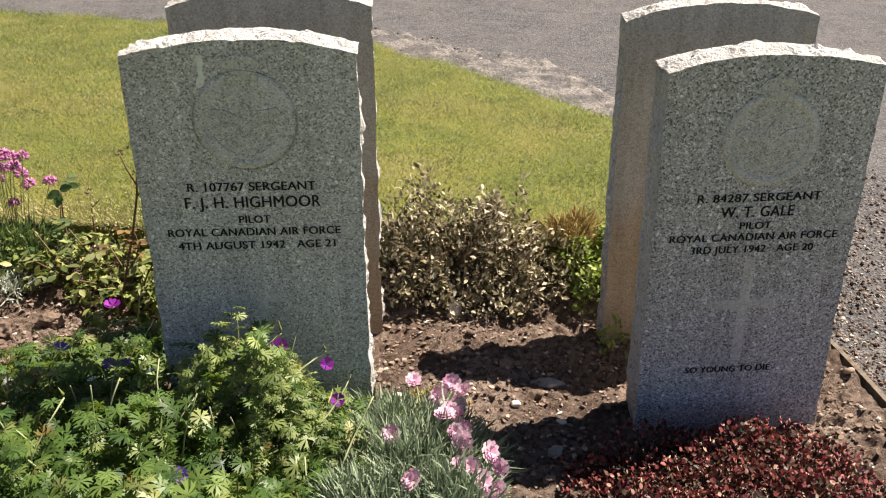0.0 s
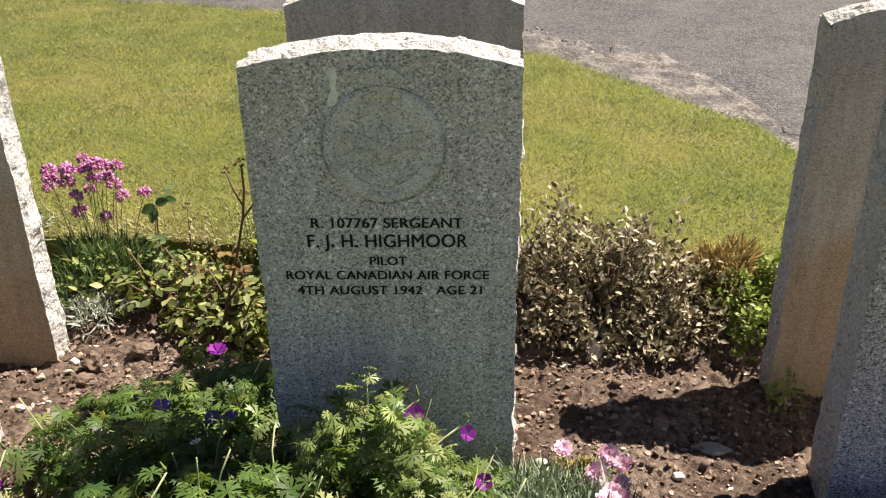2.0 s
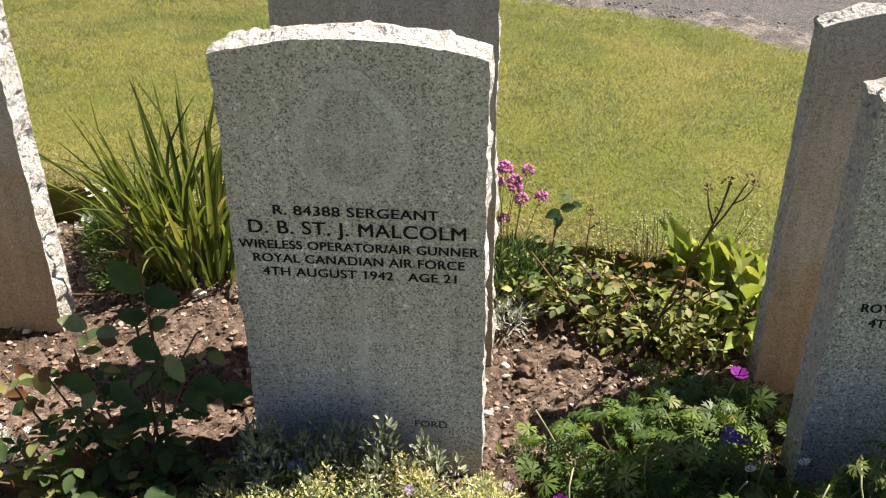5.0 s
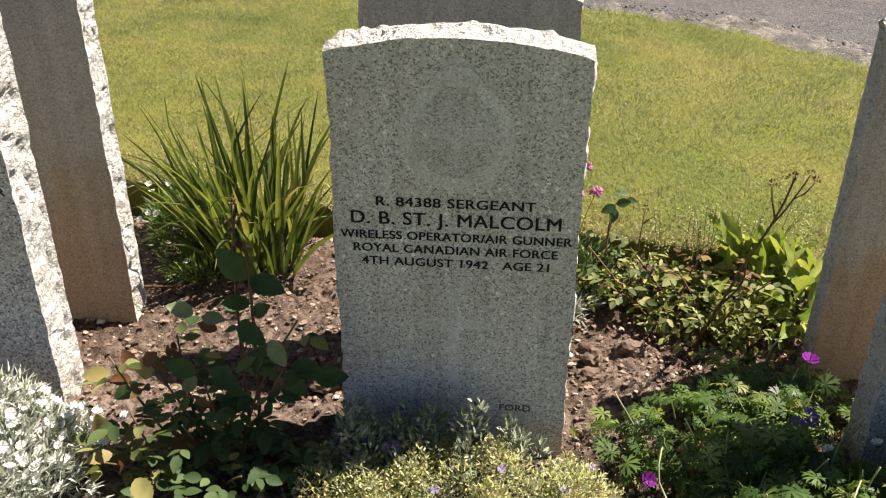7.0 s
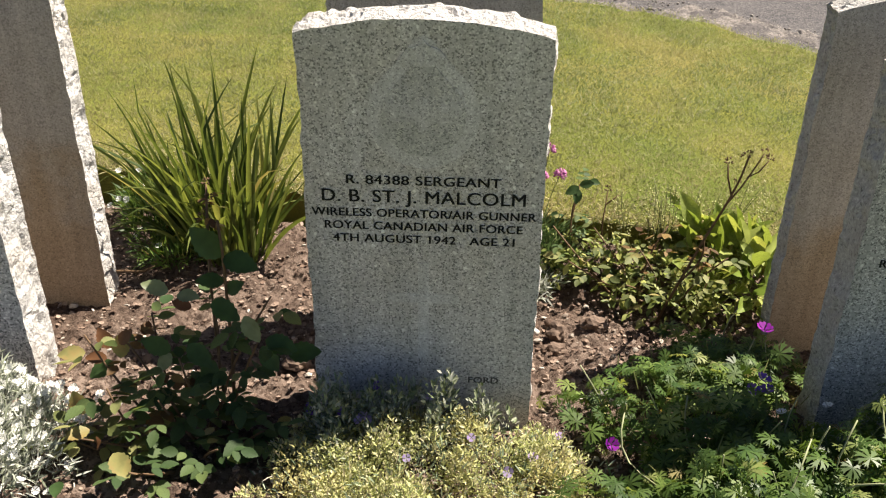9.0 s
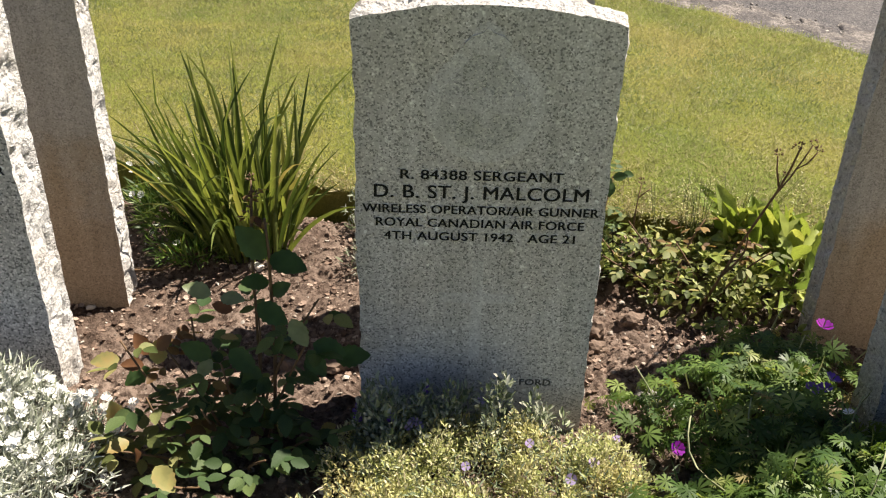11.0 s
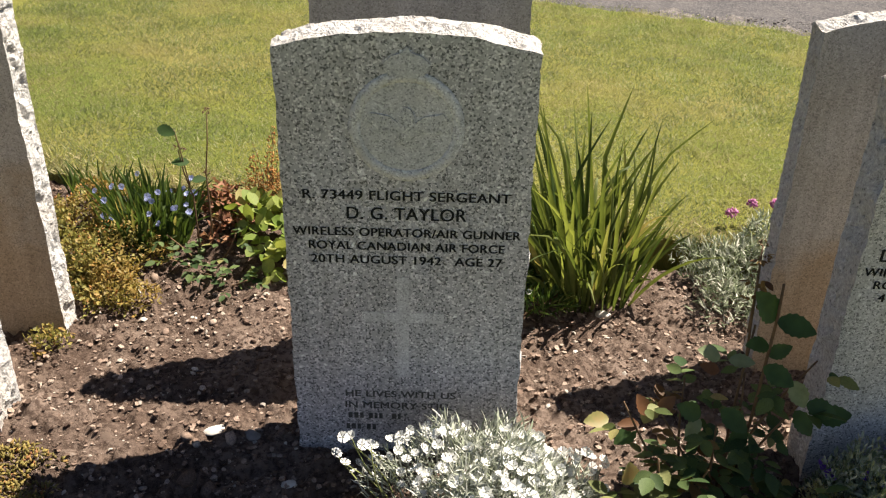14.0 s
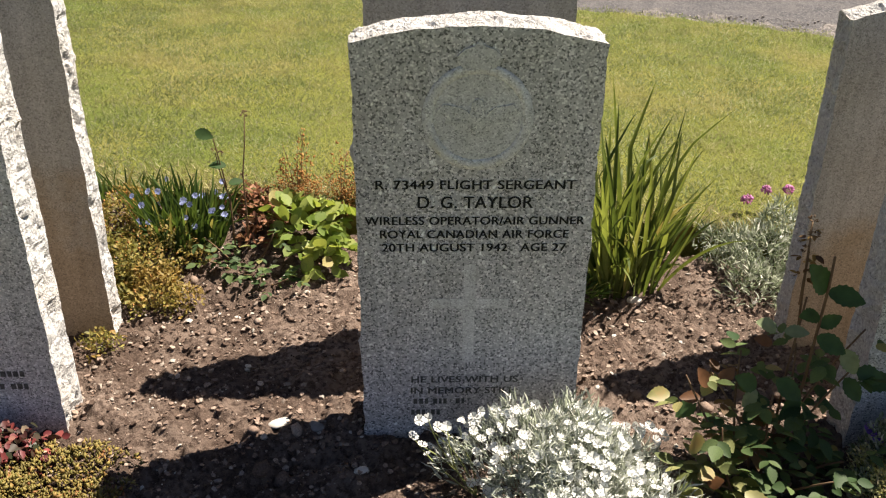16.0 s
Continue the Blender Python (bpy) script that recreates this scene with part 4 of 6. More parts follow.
def foliage(name, plant, shape, mounds, count, size, material_, seed, droop=0.5, skin=0.55, jitter=0.6, aspect=1.0, kind="stuff"):
    """The leaves of a plant, one mesh; leaves lean outwards and up by droop."""
    P, N, r = mound(mounds, count, seed, skin)
    side = unit(np.cross(N, r.normal(size=(count, 3))))
    d = side * (1 - droop) + N * droop + r.normal(size=(count, 3)) * 0.25
    n = N + r.normal(size=(count, 3)) * jitter + np.array([0, 0, 0.4])
    s = r.uniform(size[0], size[1], count)
    S = np.stack([s, s * aspect, s], 1)
    base = np.array(plant.location)
    me = copies_mesh(name, shape[0], shape[1], axes(d, n, S), P - base, material_)
    ob = part(name, me, plant)
    return tagged(ob, kind=kind), P, N


def single_leaves(plant, shape, mounds, count, size, material_, seed, droop=0.5, skin=1.0, jitter=0.4, aspect=1.0, lift=0.0):
    """Leaves that can be told apart, each an object on one shared mesh."""
    me = shape_mesh("leaf", shape, material_)
    P, N, r = mound(mounds, count, seed, skin)
    side = unit(np.cross(N, r.normal(size=(count, 3))))
    d = side * (1 - droop) + N * droop + r.normal(size=(count, 3)) * 0.2
    n = N + r.normal(size=(count, 3)) * jitter + np.array([0, -0.15, 0.6])
    s = r.uniform(size[0], size[1], count)
    A = axes(d, n, np.stack([s, s * aspect, s], 1))
    base = np.array(plant.location)
    for k in range(count):
        ob = part("leaf", me, plant)
        m = Matrix(A[k].tolist()).to_4x4()
        m.translation = Vector((P[k] + np.array([0, 0, lift]) - base).tolist())
        ob.matrix_basis = m


def bent(a, b, sag, seed, n=5):
    r = random.Random(seed)
    a, b = Vector(a), Vector(b)
    off = Vector((r.uniform(-1, 1), r.uniform(-1, 1), 0)) * sag
    return [a.lerp(b, i / n) + off * math.sin(math.pi * i / n) for i in range(n + 1)]


def stems(plant, lines, r0, r1, material_, name="stem"):
    base = plant.location
    for line in lines:
        g = Geo()
        g.tube([Vector(p) - base for p in line], r0, r1, 5)
        part(name, g.mesh(name, material_), plant)


def flowers(plant, me, places, seed, face=(0, -0.35, 0.9), name="flower", spread=0.5):
    r = random.Random(seed)
    for p in places:
        n = (Vector(face) + Vector((r.uniform(-1, 1), r.uniform(-1, 1), r.uniform(-0.3, 0.3))) * spread).normalized()
        q = n.to_track_quat("Z", "Y").to_matrix().to_4x4()
        k = r.uniform(0.85, 1.15)
        ob = part(name, me, plant)
        ob.matrix_basis = Matrix.Translation(Vector(p) - plant.location) @ q @ Matrix.Rotation(r.uniform(0, 6.28), 4, "Z") @ Matrix.Diagonal((k, k, k, 1))


# ---- cranesbill before the first stone ----
MASS = [(-0.69, 1.46, 0.19, 0.20, 0.15), (-0.58, 1.24, 0.30, 0.20, 0.18), (-0.36, 1.37, 0.15, 0.10, 0.265), (-0.78, 1.17, 0.17, 0.18, 0.14), (-0.62, 1.67, 0.14, 0.11, 0.12), (-0.24, 1.30, 0.14, 0.14, 0.12), (-0.40, 1.10, 0.30, 0.14, 0.15), (-0.17, 1.43, 0.08, 0.05, 0.09)]
p = thing("cranesbill_plant", (-0.55, 1.30, ground_at(-0.55, 1.30) - 0.01), "sprawling green cranesbill with magenta flowers before a headstone", "plant")
CLUSTERS = lumps(MASS, 150, (0.04, 0.07), 100)
foliage("foliage", p, PALMATE, MASS, 2300, (0.030, 0.054), M_GERANIUM, 101, 0.3, 0.4, 0.5)
foliage("upper_foliage", p, PALMATE, CLUSTERS, 1500, (0.028, 0.050), M_GERANIUM, 104, 0.3, 0.8, 0.45)
single_leaves(p, PALMATE, CLUSTERS, 290, (0.034, 0.056), M_LEAF_GREEN, 106, 0.3, 1.0, 0.45, lift=0.014)
CROWN = [(-0.36, 1.36, 0.13, 0.09, 0.285), (-0.26, 1.34, 0.11, 0.09, 0.215), (-0.45, 1.30, 0.08, 0.08, 0.16)]
foliage("drooping_foliage", p, PALMATE, CROWN, 760, (0.024, 0.046), M_FRESH, 107, 0.15, 0.95, 0.6, aspect=0.7)
foliage("thread_foliage", p, NEEDLE, CROWN, 240, (0.02, 0.04), M_FRESH, 108, 0.2, 0.95, aspect=0.4)
foliage("young_foliage", p, NEEDLE, MASS, 260, (0.03, 0.06), M_STEM, 102, 0.8, 0.6, aspect=0.35)
P, N, r = mound(MASS, 34, 103, 1.0)
stems(p, [bent((x - 0.06 * n[0], y - 0.06 * n[1], z - 0.09), (x + 0.05 * n[0], y + 0.05 * n[1], z + 0.05), 0.02, i) for i, ((x, y, z), n) in enumerate(zip(P, N))], 0.0017, 0.0012, M_PALESTEM)
STALKS = [bent(a, b, 0.03, 200 + i) for i, (a, b) in enumerate((((-0.40, 1.30, 0.12), (-0.47, 1.36, 0.245)), ((-0.30, 1.33, 0.14), (-0.20, 1.40, 0.225)), ((-0.25, 1.30, 0.10), (-0.16, 1.40, 0.175)), ((-0.55, 1.25, 0.12), (-0.50, 1.18, 0.24)), ((-0.66, 1.22, 0.12), (-0.60, 1.28, 0.23)), ((-0.36, 1.34, 0.18), (-0.27, 1.38, 0.275)), ((-0.80, 1.30, 0.10), (-0.86, 1.36, 0.20)), ((-0.18, 1.25, 0.08), (-0.12, 1.34, 0.17))))]
stems(p, STALKS, 0.0019, 0.0014, M_PALESTEM, "stalk")
flowers(p, SEEDPOD, [tuple(q[-1]) for q in STALKS], 31, (0.2, 0, 1), "seed_pod", 0.6)
flowers(p, CRANESBILL, [(-0.599, 1.553, 0.238), (-0.281, 1.405, 0.231), (-0.203, 1.418, 0.185), (-0.180, 1.332, 0.17), (-0.878, 1.340, 0.15), ], 5)
flowers(p, CRANESBILL_VIOLET, [(-0.641, 1.401, 0.243), (-0.610, 1.515, 0.135), (-0.582, 1.522, 0.13), (-0.413, 1.177, 0.15)], 6)
flowers(p, SNOW, [(-0.513, 1.435, 0.17), (-0.60, 1.40, 0.18)], 8)

# ---- clove pinks ----
CLUMP = [(-0.06, 1.29, 0.13, 0.15, 0.10), (-0.12, 1.16, 0.12, 0.12, 0.10), (0.00, 1.18, 0.10, 0.10, 0.09), (-0.08, 1.42, 0.09, 0.07, 0.07)]
p = thing("dianthus_plant", (-0.05, 1.28, ground_at(-0.05, 1.28) - 0.01), "blue-green tufted dianthus with frilled pale pink flowers", "plant")
foliage("foliage", p, NEEDLE, CLUMP, 8000, (0.025, 0.055), M_BLUEGREEN, 111, 0.75, 0.55, aspect=0.45)
PINKS = [(-0.049, 1.494, 0.095), (0.022, 1.473, 0.10), (0.012, 1.387, 0.10), (0.015, 1.322, 0.105), (0.018, 1.241, 0.10), (0.07, 1.282, 0.09), (0.088, 1.241, 0.09), (0.078, 1.189, 0.09), (-0.092, 1.32, 0.105), (-0.059, 1.194, 0.11),
         (0.036, 1.233, 0.10), (-0.003, 1.43, 0.10), (0.045, 1.461, 0.09), (0.030, 1.413, 0.095), (0.026, 1.374, 0.10), (0.032, 1.343, 0.095), (0.002, 1.36, 0.11), (0.05, 1.20, 0.10), (0.06, 1.165, 0.09), (0.030, 1.30, 0.10)]
stems(p, [bent((x * 0.7 - 0.01, y * 0.8 + 0.25, 0.02), (x, y, z), 0.01, i) for i, (x, y, z) in enumerate(PINKS)], 0.0012, 0.0009, M_STEM)
flowers(p, DIANTHUS, PINKS, 12, (0, -0.6, 0.7), spread=0.7)
p = thing("golden_moss_plant", (-0.02, 1.50, ground_at(-0.02, 1.50) - 0.01), "small golden green creeping stonecrop beside a headstone", "plant")
foliage("foliage", p, FAT, [(-0.02, 1.50, 0.06, 0.035, 0.05)], 420, (0.008, 0.014), M_GOLD, 113)

# ---- red sedum ----
RED = [(0.50, 1.39, 0.18, 0.06, 0.085), (0.62, 1.38, 0.13, 0.06, 0.075), (0.33, 1.33, 0.10, 0.08, 0.06), (0.52, 1.28, 0.24, 0.10, 0.055), (0.36, 1.22, 0.18, 0.10, 0.05), (0.66, 1.24, 0.14, 0.14, 0.06), (0.50, 1.15, 0.3, 0.1, 0.05), (0.62, 1.38, 0.13, 0.05, 0.04), (0.42, 1.36, 0.12, 0.05, 0.03)]
p = thing("red_sedum_plant", (0.5, 1.27, ground_at(0.5, 1.27) - 0.01), "dark red fleshy sedum mat before a headstone", "plant")
foliage("foliage", p, ROUND, RED + lumps(RED, 60, (0.02, 0.035), 120), 8500, (0.006, 0.0125), M_REDSEDUM, 121, 0.6, 0.6, 0.9)
foliage("fleshy_tip", p, FAT, RED, 1500, (0.009, 0.016), M_REDSEDUM, 122, 0.7, 1.0)

# ---- grey-brown bush and the low shrub beside it ----
BUSH = [(0.06, 2.02, 0.17, 0.14, 0.22), (0.19, 1.97, 0.13, 0.12, 0.19), (-0.04, 1.95, 0.10, 0.11, 0.17), (0.10, 1.90, 0.16, 0.06, 0.10), (0.24, 1.91, 0.06, 0.06, 0.10)]
p = thing("grey_bush", (0.08, 1.96, ground_at(0.08, 1.96) - 0.01), "small bushy shrub with dry grey-brown leaves", "shrub")
foliage("foliage", p, OVAL, BUSH + lumps(BUSH, 60, (0.03, 0.055), 130), 7600, (0.009, 0.021), M_BUSH, 131, 0.5, 0.6, 0.9)
r = random.Random(17)
stems(p, [bent((0.08 + r.uniform(-0.06, 0.06), 1.95 + r.uniform(-0.05, 0.05), 0.01), (0.08 + r.uniform(-0.2, 0.19), 1.96 + r.uniform(-0.10, 0.10), r.uniform(0.10, 0.25)), 0.02, i) for i in range(44)], 0.0018, 0.0009, M_TWIG)
TIPS = [(0.045, 1.95, 0.30), (0.118, 1.94, 0.29), (0.156, 1.95, 0.30), (-0.04, 1.94, 0.23), (0.215, 1.95, 0.27)]
foliage("tip_foliage", p, OVAL, [(x, y, 0.022, 0.022, z) for x, y, z in TIPS], 170, (0.012, 0.022), M_BUSH, 133, 0.6, 1.0)
p = thing("green_shrub", (0.40, 1.97, ground_at(0.40, 1.97) - 0.01), "low bright green cushion shrub beside a headstone", "shrub")
foliage("foliage", p, OVAL, [(0.40, 1.95, 0.08, 0.09, 0.11), (0.46, 2.0, 0.07, 0.07, 0.12)], 1700, (0.010, 0.020), M_LIMEGREEN, 135, 0.4)
p = thing("orange_shrub", (0.38, 2.06, ground_at(0.38, 2.06) - 0.01), "wispy orange-brown dry tuft at the lawn edge", "plant")
foliage("foliage", p, NEEDLE, [(0.36, 2.06, 0.08, 0.05, 0.15)], 800, (0.02, 0.045), M_DRYTUFT, 137, 0.7, aspect=0.7)

# ---- thrift, rose and broad leaves between the first and second stones ----
p = thing("thrift_plant", (-1.0, 2.12, ground_at(-1.0, 2.12) - 0.01), "tufted sea thrift with round magenta-pink flower heads", "plant")
foliage("foliage", p, NEEDLE, [(-1.00, 2.08, 0.10, 0.08, 0.07), (-1.04, 2.0, 0.08, 0.07, 0.05), (-0.93, 2.04, 0.07, 0.05, 0.045)], 1500, (0.025, 0.05), M_TUFT, 141, 0.8, aspect=0.5)
foliage("low_foliage", p, OVAL, [(-0.98, 2.03, 0.12, 0.08, 0.075), (-0.90, 2.0, 0.06, 0.06, 0.06)], 260, (0.014, 0.030), M_WEED, 142, 0.4)
HEADS = [(-1.035, 0.330), (-1.025, 0.314), (-1.012, 0.322), (-0.973, 0.304), (-0.993, 0.314), (-1.069, 0.313), (-1.067, 0.289), (-0.945, 0.331), (-0.913, 0.249), (-0.957, 0.249), (-0.995, 0.206), (-1.044, 0.226),
         (-1.033, 0.257), (-0.971, 0.276), (-1.009, 0.296), (-1.045, 0.261), (-1.116, 0.302), (-1.111, 0.288), (-0.998, 0.33), (-1.05, 0.32)]
HEADS = [(x, 2.15 - 0.015 * (i % 4), z) for i, (x, z) in enumerate(HEADS)]
stems(p, [bent((-1.0 + 0.5 * (x + 1.0), 2.10, 0.08), (x, y, z), 0.012, i) for i, (x, y, z) in enumerate(HEADS)], 0.0011, 0.0009, M_STEM)
flowers(p, THRIFT, HEADS, 15, (0, 0, 1), "flower_head", 0.3)


def rose_spray(plant, a, b, leaf_count, size, seed, material_=M_ROSE_ONE, reach=0.045):
    """A rose shoot from a to b with toothed oval leaves in threes and fives along it."""
    r = np.random.default_rng(seed)
    line = bent(a, b, 0.02, seed, 7)
    stems(plant, [line], 0.0030, 0.0016, M_TWIG, "shoot")
    P, D, N, S = [], [], [], []
    for k in range(leaf_count):
        u = 0.25 + 0.75 * (k + r.uniform(0, 1)) / leaf_count
        f = u * 7
        i = min(6, int(f))
        q = line[i].lerp(line[i + 1], f - i)
        w = k * 2.4 + r.uniform(-0.5, 0.5)
        out = Vector((math.cos(w), math.sin(w), r.uniform(-0.1, 0.5))).normalized()
        leaf = size * r.uniform(0.7, 1.15)
        for j, (along, turn) in enumerate(((1.0, 0.0), (0.75, 0.9), (0.75, -0.9), (0.4, 1.0), (0.4, -1.0))[:3 if k % 3 else 5]):
            P.append(q + out * (reach * along))
            side = out.cross(Vector((0, 0, 1))).normalized()
            D.append((out * math.cos(turn) + side * math.sin(turn) + Vector((0, 0, r.uniform(-0.45, 0.1)))))
            N.append((r.normal() * 0.35, r.normal() * 0.35, 1.0))
            S.append(leaf * (1.0 if j == 0 else 0.8))
    A = axes(np.array([tuple(v) for v in D]), np.array(N), np.array(S))
    me = ROSE_LEAVES[material_]
    for k, q in enumerate(P):
        m = Matrix(A[k].tolist()).to_4x4()
        m.translation = q - plant.location
        part("leaf", me, plant).matrix_basis = m


ROSE_LEAVES = {m: shape_mesh("leaf", ROSELEAF, m) for m in (M_ROSE_ONE, M_WEED_ONE, M_RUST_ONE)}
p = thing("rose_bush", (-0.68, 1.93, ground_at(-0.68, 1.93) - 0.01), "leggy rose with a tall bare budded shoot", "rose")
SHOOT = [(-0.705, 1.87, 0.03), (-0.672, 1.86, 0.14), (-0.638, 1.85, 0.25), (-0.612, 1.83, 0.34), (-0.600, 1.815, 0.40), (-0.596, 1.80, 0.452)]
stems(p, [SHOOT], 0.0034, 0.0020, M_TWIG, "shoot")
stems(p, [[(-0.616, 1.833, 0.33), (-0.585, 1.845, 0.37), (-0.563, 1.852, 0.41), (-0.549, 1.858, 0.436)], [(-0.608, 1.827, 0.36), (-0.622, 1.82, 0.40), (-0.628, 1.815, 0.43)], [(-0.575, 1.848, 0.39), (-0.556, 1.85, 0.40), (-0.54, 1.85, 0.425)],
          [(-0.805, 2.10, 0.05), (-0.81, 2.10, 0.15), (-0.805, 2.10, 0.235)], [(-0.806, 2.10, 0.2), (-0.78, 2.1, 0.225)]], 0.0022, 0.0014, M_TWIG, "shoot")
flowers(p, BUD, [(-0.596, 1.80, 0.46), (-0.601, 1.805, 0.45), (-0.549, 1.858, 0.442), (-0.54, 1.85, 0.43), (-0.628, 1.815, 0.435), (-0.604, 1.82, 0.39), (-0.805, 2.10, 0.24)], 4, (0, 0, 1), "bud", 0.2)
rose_spray(p, (-0.672, 1.86, 0.14), (-0.640, 1.85, 0.25), 7, 0.018, 56, M_RUST_ONE, 0.016)
rose_spray(p, (-0.66, 1.90, 0.03), (-0.58, 1.86, 0.20), 10, 0.026, 57, M_WEED_ONE)
rose_spray(p, (-0.72, 1.98, 0.03), (-0.84, 2.02, 0.18), 10, 0.026, 58, M_WEED_ONE)
rose_spray(p, (-0.74, 1.92, 0.03), (-0.68, 2.00, 0.20), 9, 0.024, 59, M_RUST_ONE)
rose_spray(p, (-0.78, 1.95, 0.03), (-0.93, 2.04, 0.17), 9, 0.028, 50)
rose_spray(p, (-0.70, 1.93, 0.03), (-0.90, 1.95, 0.13), 10, 0.028, 51, M_WEED_ONE)
rose_spray(p, (-0.70, 1.95, 0.03), (-0.74, 1.98, 0.15), 8, 0.026, 52, M_WEED_ONE)
rose_spray(p, (-0.69, 1.93, 0.03), (-0.78, 1.87, 0.12), 9, 0.026, 53, M_WEED_ONE)
rose_spray(p, (-0.67, 1.93, 0.03), (-0.60, 1.90, 0.13), 9, 0.026, 54, M_WEED_ONE)
rose_spray(p, (-0.86, 2.08, 0.03), (-0.871, 2.10, 0.25), 4, 0.034, 55)
foliage("low_foliage", p, OVAL, [(-0.70, 1.95, 0.17, 0.11, 0.08), (-0.82, 2.03, 0.10, 0.07, 0.08)], 620, (0.012, 0.028), M_WEED, 151, 0.4)
p = thing("broad_leaf_plant", (-0.52, 2.03, ground_at(-0.52, 2.03) - 0.01), "fresh lime-green plant with broad upright leaves", "plant")
foliage("foliage", p, OVAL, [(-0.50, 2.02, 0.10, 0.09, 0.10), (-0.58, 2.08, 0.07, 0.06, 0.09), (-0.46, 1.95, 0.06, 0.05, 0.07)], 50, (0.05, 0.09), M_LIMEGREEN, 153, 0.6, 0.4, aspect=0.8)
single_leaves(p, OVAL, [(-0.50, 2.02, 0.10, 0.09, 0.10), (-0.58, 2.08, 0.07, 0.06, 0.09), (-0.46, 1.95, 0.06, 0.05, 0.07)], 60, (0.06, 0.11), M_LEAF_LIME, 156, 0.65, 1.0, 0.5, 0.85)
foliage("low_foliage", p, OVAL, [(-0.56, 1.96, 0.15, 0.12, 0.08)], 560, (0.014, 0.026), M_WEED, 154, 0.5)
p = thing("yellow_flower_stalks", (-0.66, 2.12, ground_at(-0.66, 2.12) - 0.01), "thin seeding stalks with tiny yellowish heads", "plant")
r = random.Random(23)
ends = [(-0.70 + r.uniform(-0.10, 0.26), 2.11 + r.uniform(-0.05, 0.05), r.uniform(0.19, 0.28)) for _ in range(22)]
stems(p, [bent((x * 0.6 - 0.26, 2.10, 0.05), (x, y, z), 0.015, i) for i, (x, y, z) in enumerate(ends)], 0.0011, 0.0008, M_STEM)
foliage("flower_mass", p, FAT, [(x, y, 0.014, 0.014, z - 0.07) for x, y, z in ends], 700, (0.005, 0.010), M_OLIVE, 155, 0.5, 1.0)
p = thing("snow_plant", (-0.98, 1.95, ground_at(-0.98, 1.95) - 0.01), "little silvery tuft with a few white flowers", "plant")
foliage("foliage", p, NEEDLE, [(-0.98, 1.94, 0.055, 0.05, 0.045)], 420, (0.015, 0.03), M_SILVER, 157, 0.6)
flowers(p, SNOW, [(-0.98, 1.955, 0.082), (-0.966, 1.93, 0.08), (-0.995, 1.95, 0.08), (-0.972, 1.95, 0.088)], 3)

# ---- cushion plant before the second stone ----
CUSHION = [(-1.15, 1.30, 0.25, 0.15, 0.10), (-1.30, 1.36, 0.12, 0.11, 0.10), (-1.02, 1.36, 0.11, 0.12, 0.075), (-1.16, 1.16, 0.26, 0.14, 0.08), (-1.22, 1.43, 0.14, 0.05, 0.13)]
p = thing("cushion_plant", (-1.15, 1.30, ground_at(-1.15, 1.30) - 0.01), "fine-leaved yellow-green cushion plant with few lilac flowers", "plant")
TUFTS = lumps(CUSHION, 110, (0.022, 0.048), 160)
foliage("foliage", p, OVAL, TUFTS, 33000, (0.0045, 0.0100), M_OLIVE, 161, 0.65, 0.6, aspect=0.8)
foliage("inner_foliage", p, NEEDLE, CUSHION, 3500, (0.008, 0.018), M_BLUEGREEN, 164, 0.6, 0.2)
foliage("dry_foliage", p, NEEDLE, TUFTS, 1300, (0.012, 0.024), M_BUSH, 163, 0.7, 0.9, aspect=0.5)
foliage("upright_foliage", p, OVAL, lumps([(-1.20, 1.43, 0.15, 0.035, 0.185), (-1.33, 1.40, 0.08, 0.06, 0.13)], 55, (0.012, 0.026), 165), 3600, (0.008, 0.019), M_SILVER_DULL, 162, 0.8, 0.6, aspect=0.7)
flowers(p, AUBRIETA, [(-1.10, 1.36, 0.135), (-1.20, 1.30, 0.14), (-1.04, 1.30, 0.12), (-1.283, 1.405, 0.135), (-1.274, 1.40, 0.13), (-1.29, 1.395, 0.132), (-1.174, 1.455, 0.14), (-0.952, 1.414, 0.10), (-0.999, 1.348, 0.11)], 7)
flowers(p, AUBRIETA_DARK, [(-1.371, 1.446, 0.13), (-1.373, 1.41, 0.13), (-1.318, 1.406, 0.14), (-1.266, 1.455, 0.16), (-1.375, 1.43, 0.13)], 9)

# ---- rose between the second and third stones ----
p = thing("rose_bush", (-1.56, 1.42, ground_at(-1.56, 1.42) - 0.01), "dark-leaved rose bush with reddish shoots on bare soil", "rose")
stems(p, [[(-1.52, 1.45, 0.04), (-1.507, 1.45, 0.222), (-1.505, 1.45, 0.315), (-1.503, 1.45, 0.415), (-1.505, 1.45, 0.47)]], 0.0034, 0.0022, M_TWIG, "shoot")
stems(p, [[(-1.535, 1.46, 0.04), (-1.535, 1.46, 0.25), (-1.530, 1.46, 0.39)]], 0.0030, 0.0018, M_TWIG, "shoot")
r = np.random.default_rng(5)


def large_leaf(plant, at, d, n, size, material_=M_ROSE):
    me = copies_mesh("large_leaf", ROSELEAF[0], ROSELEAF[1], axes(np.array([d]), np.array([n]), np.array([size])), np.array([at]) - np.array(plant.location), material_)
    part("large_leaf", me, plant)


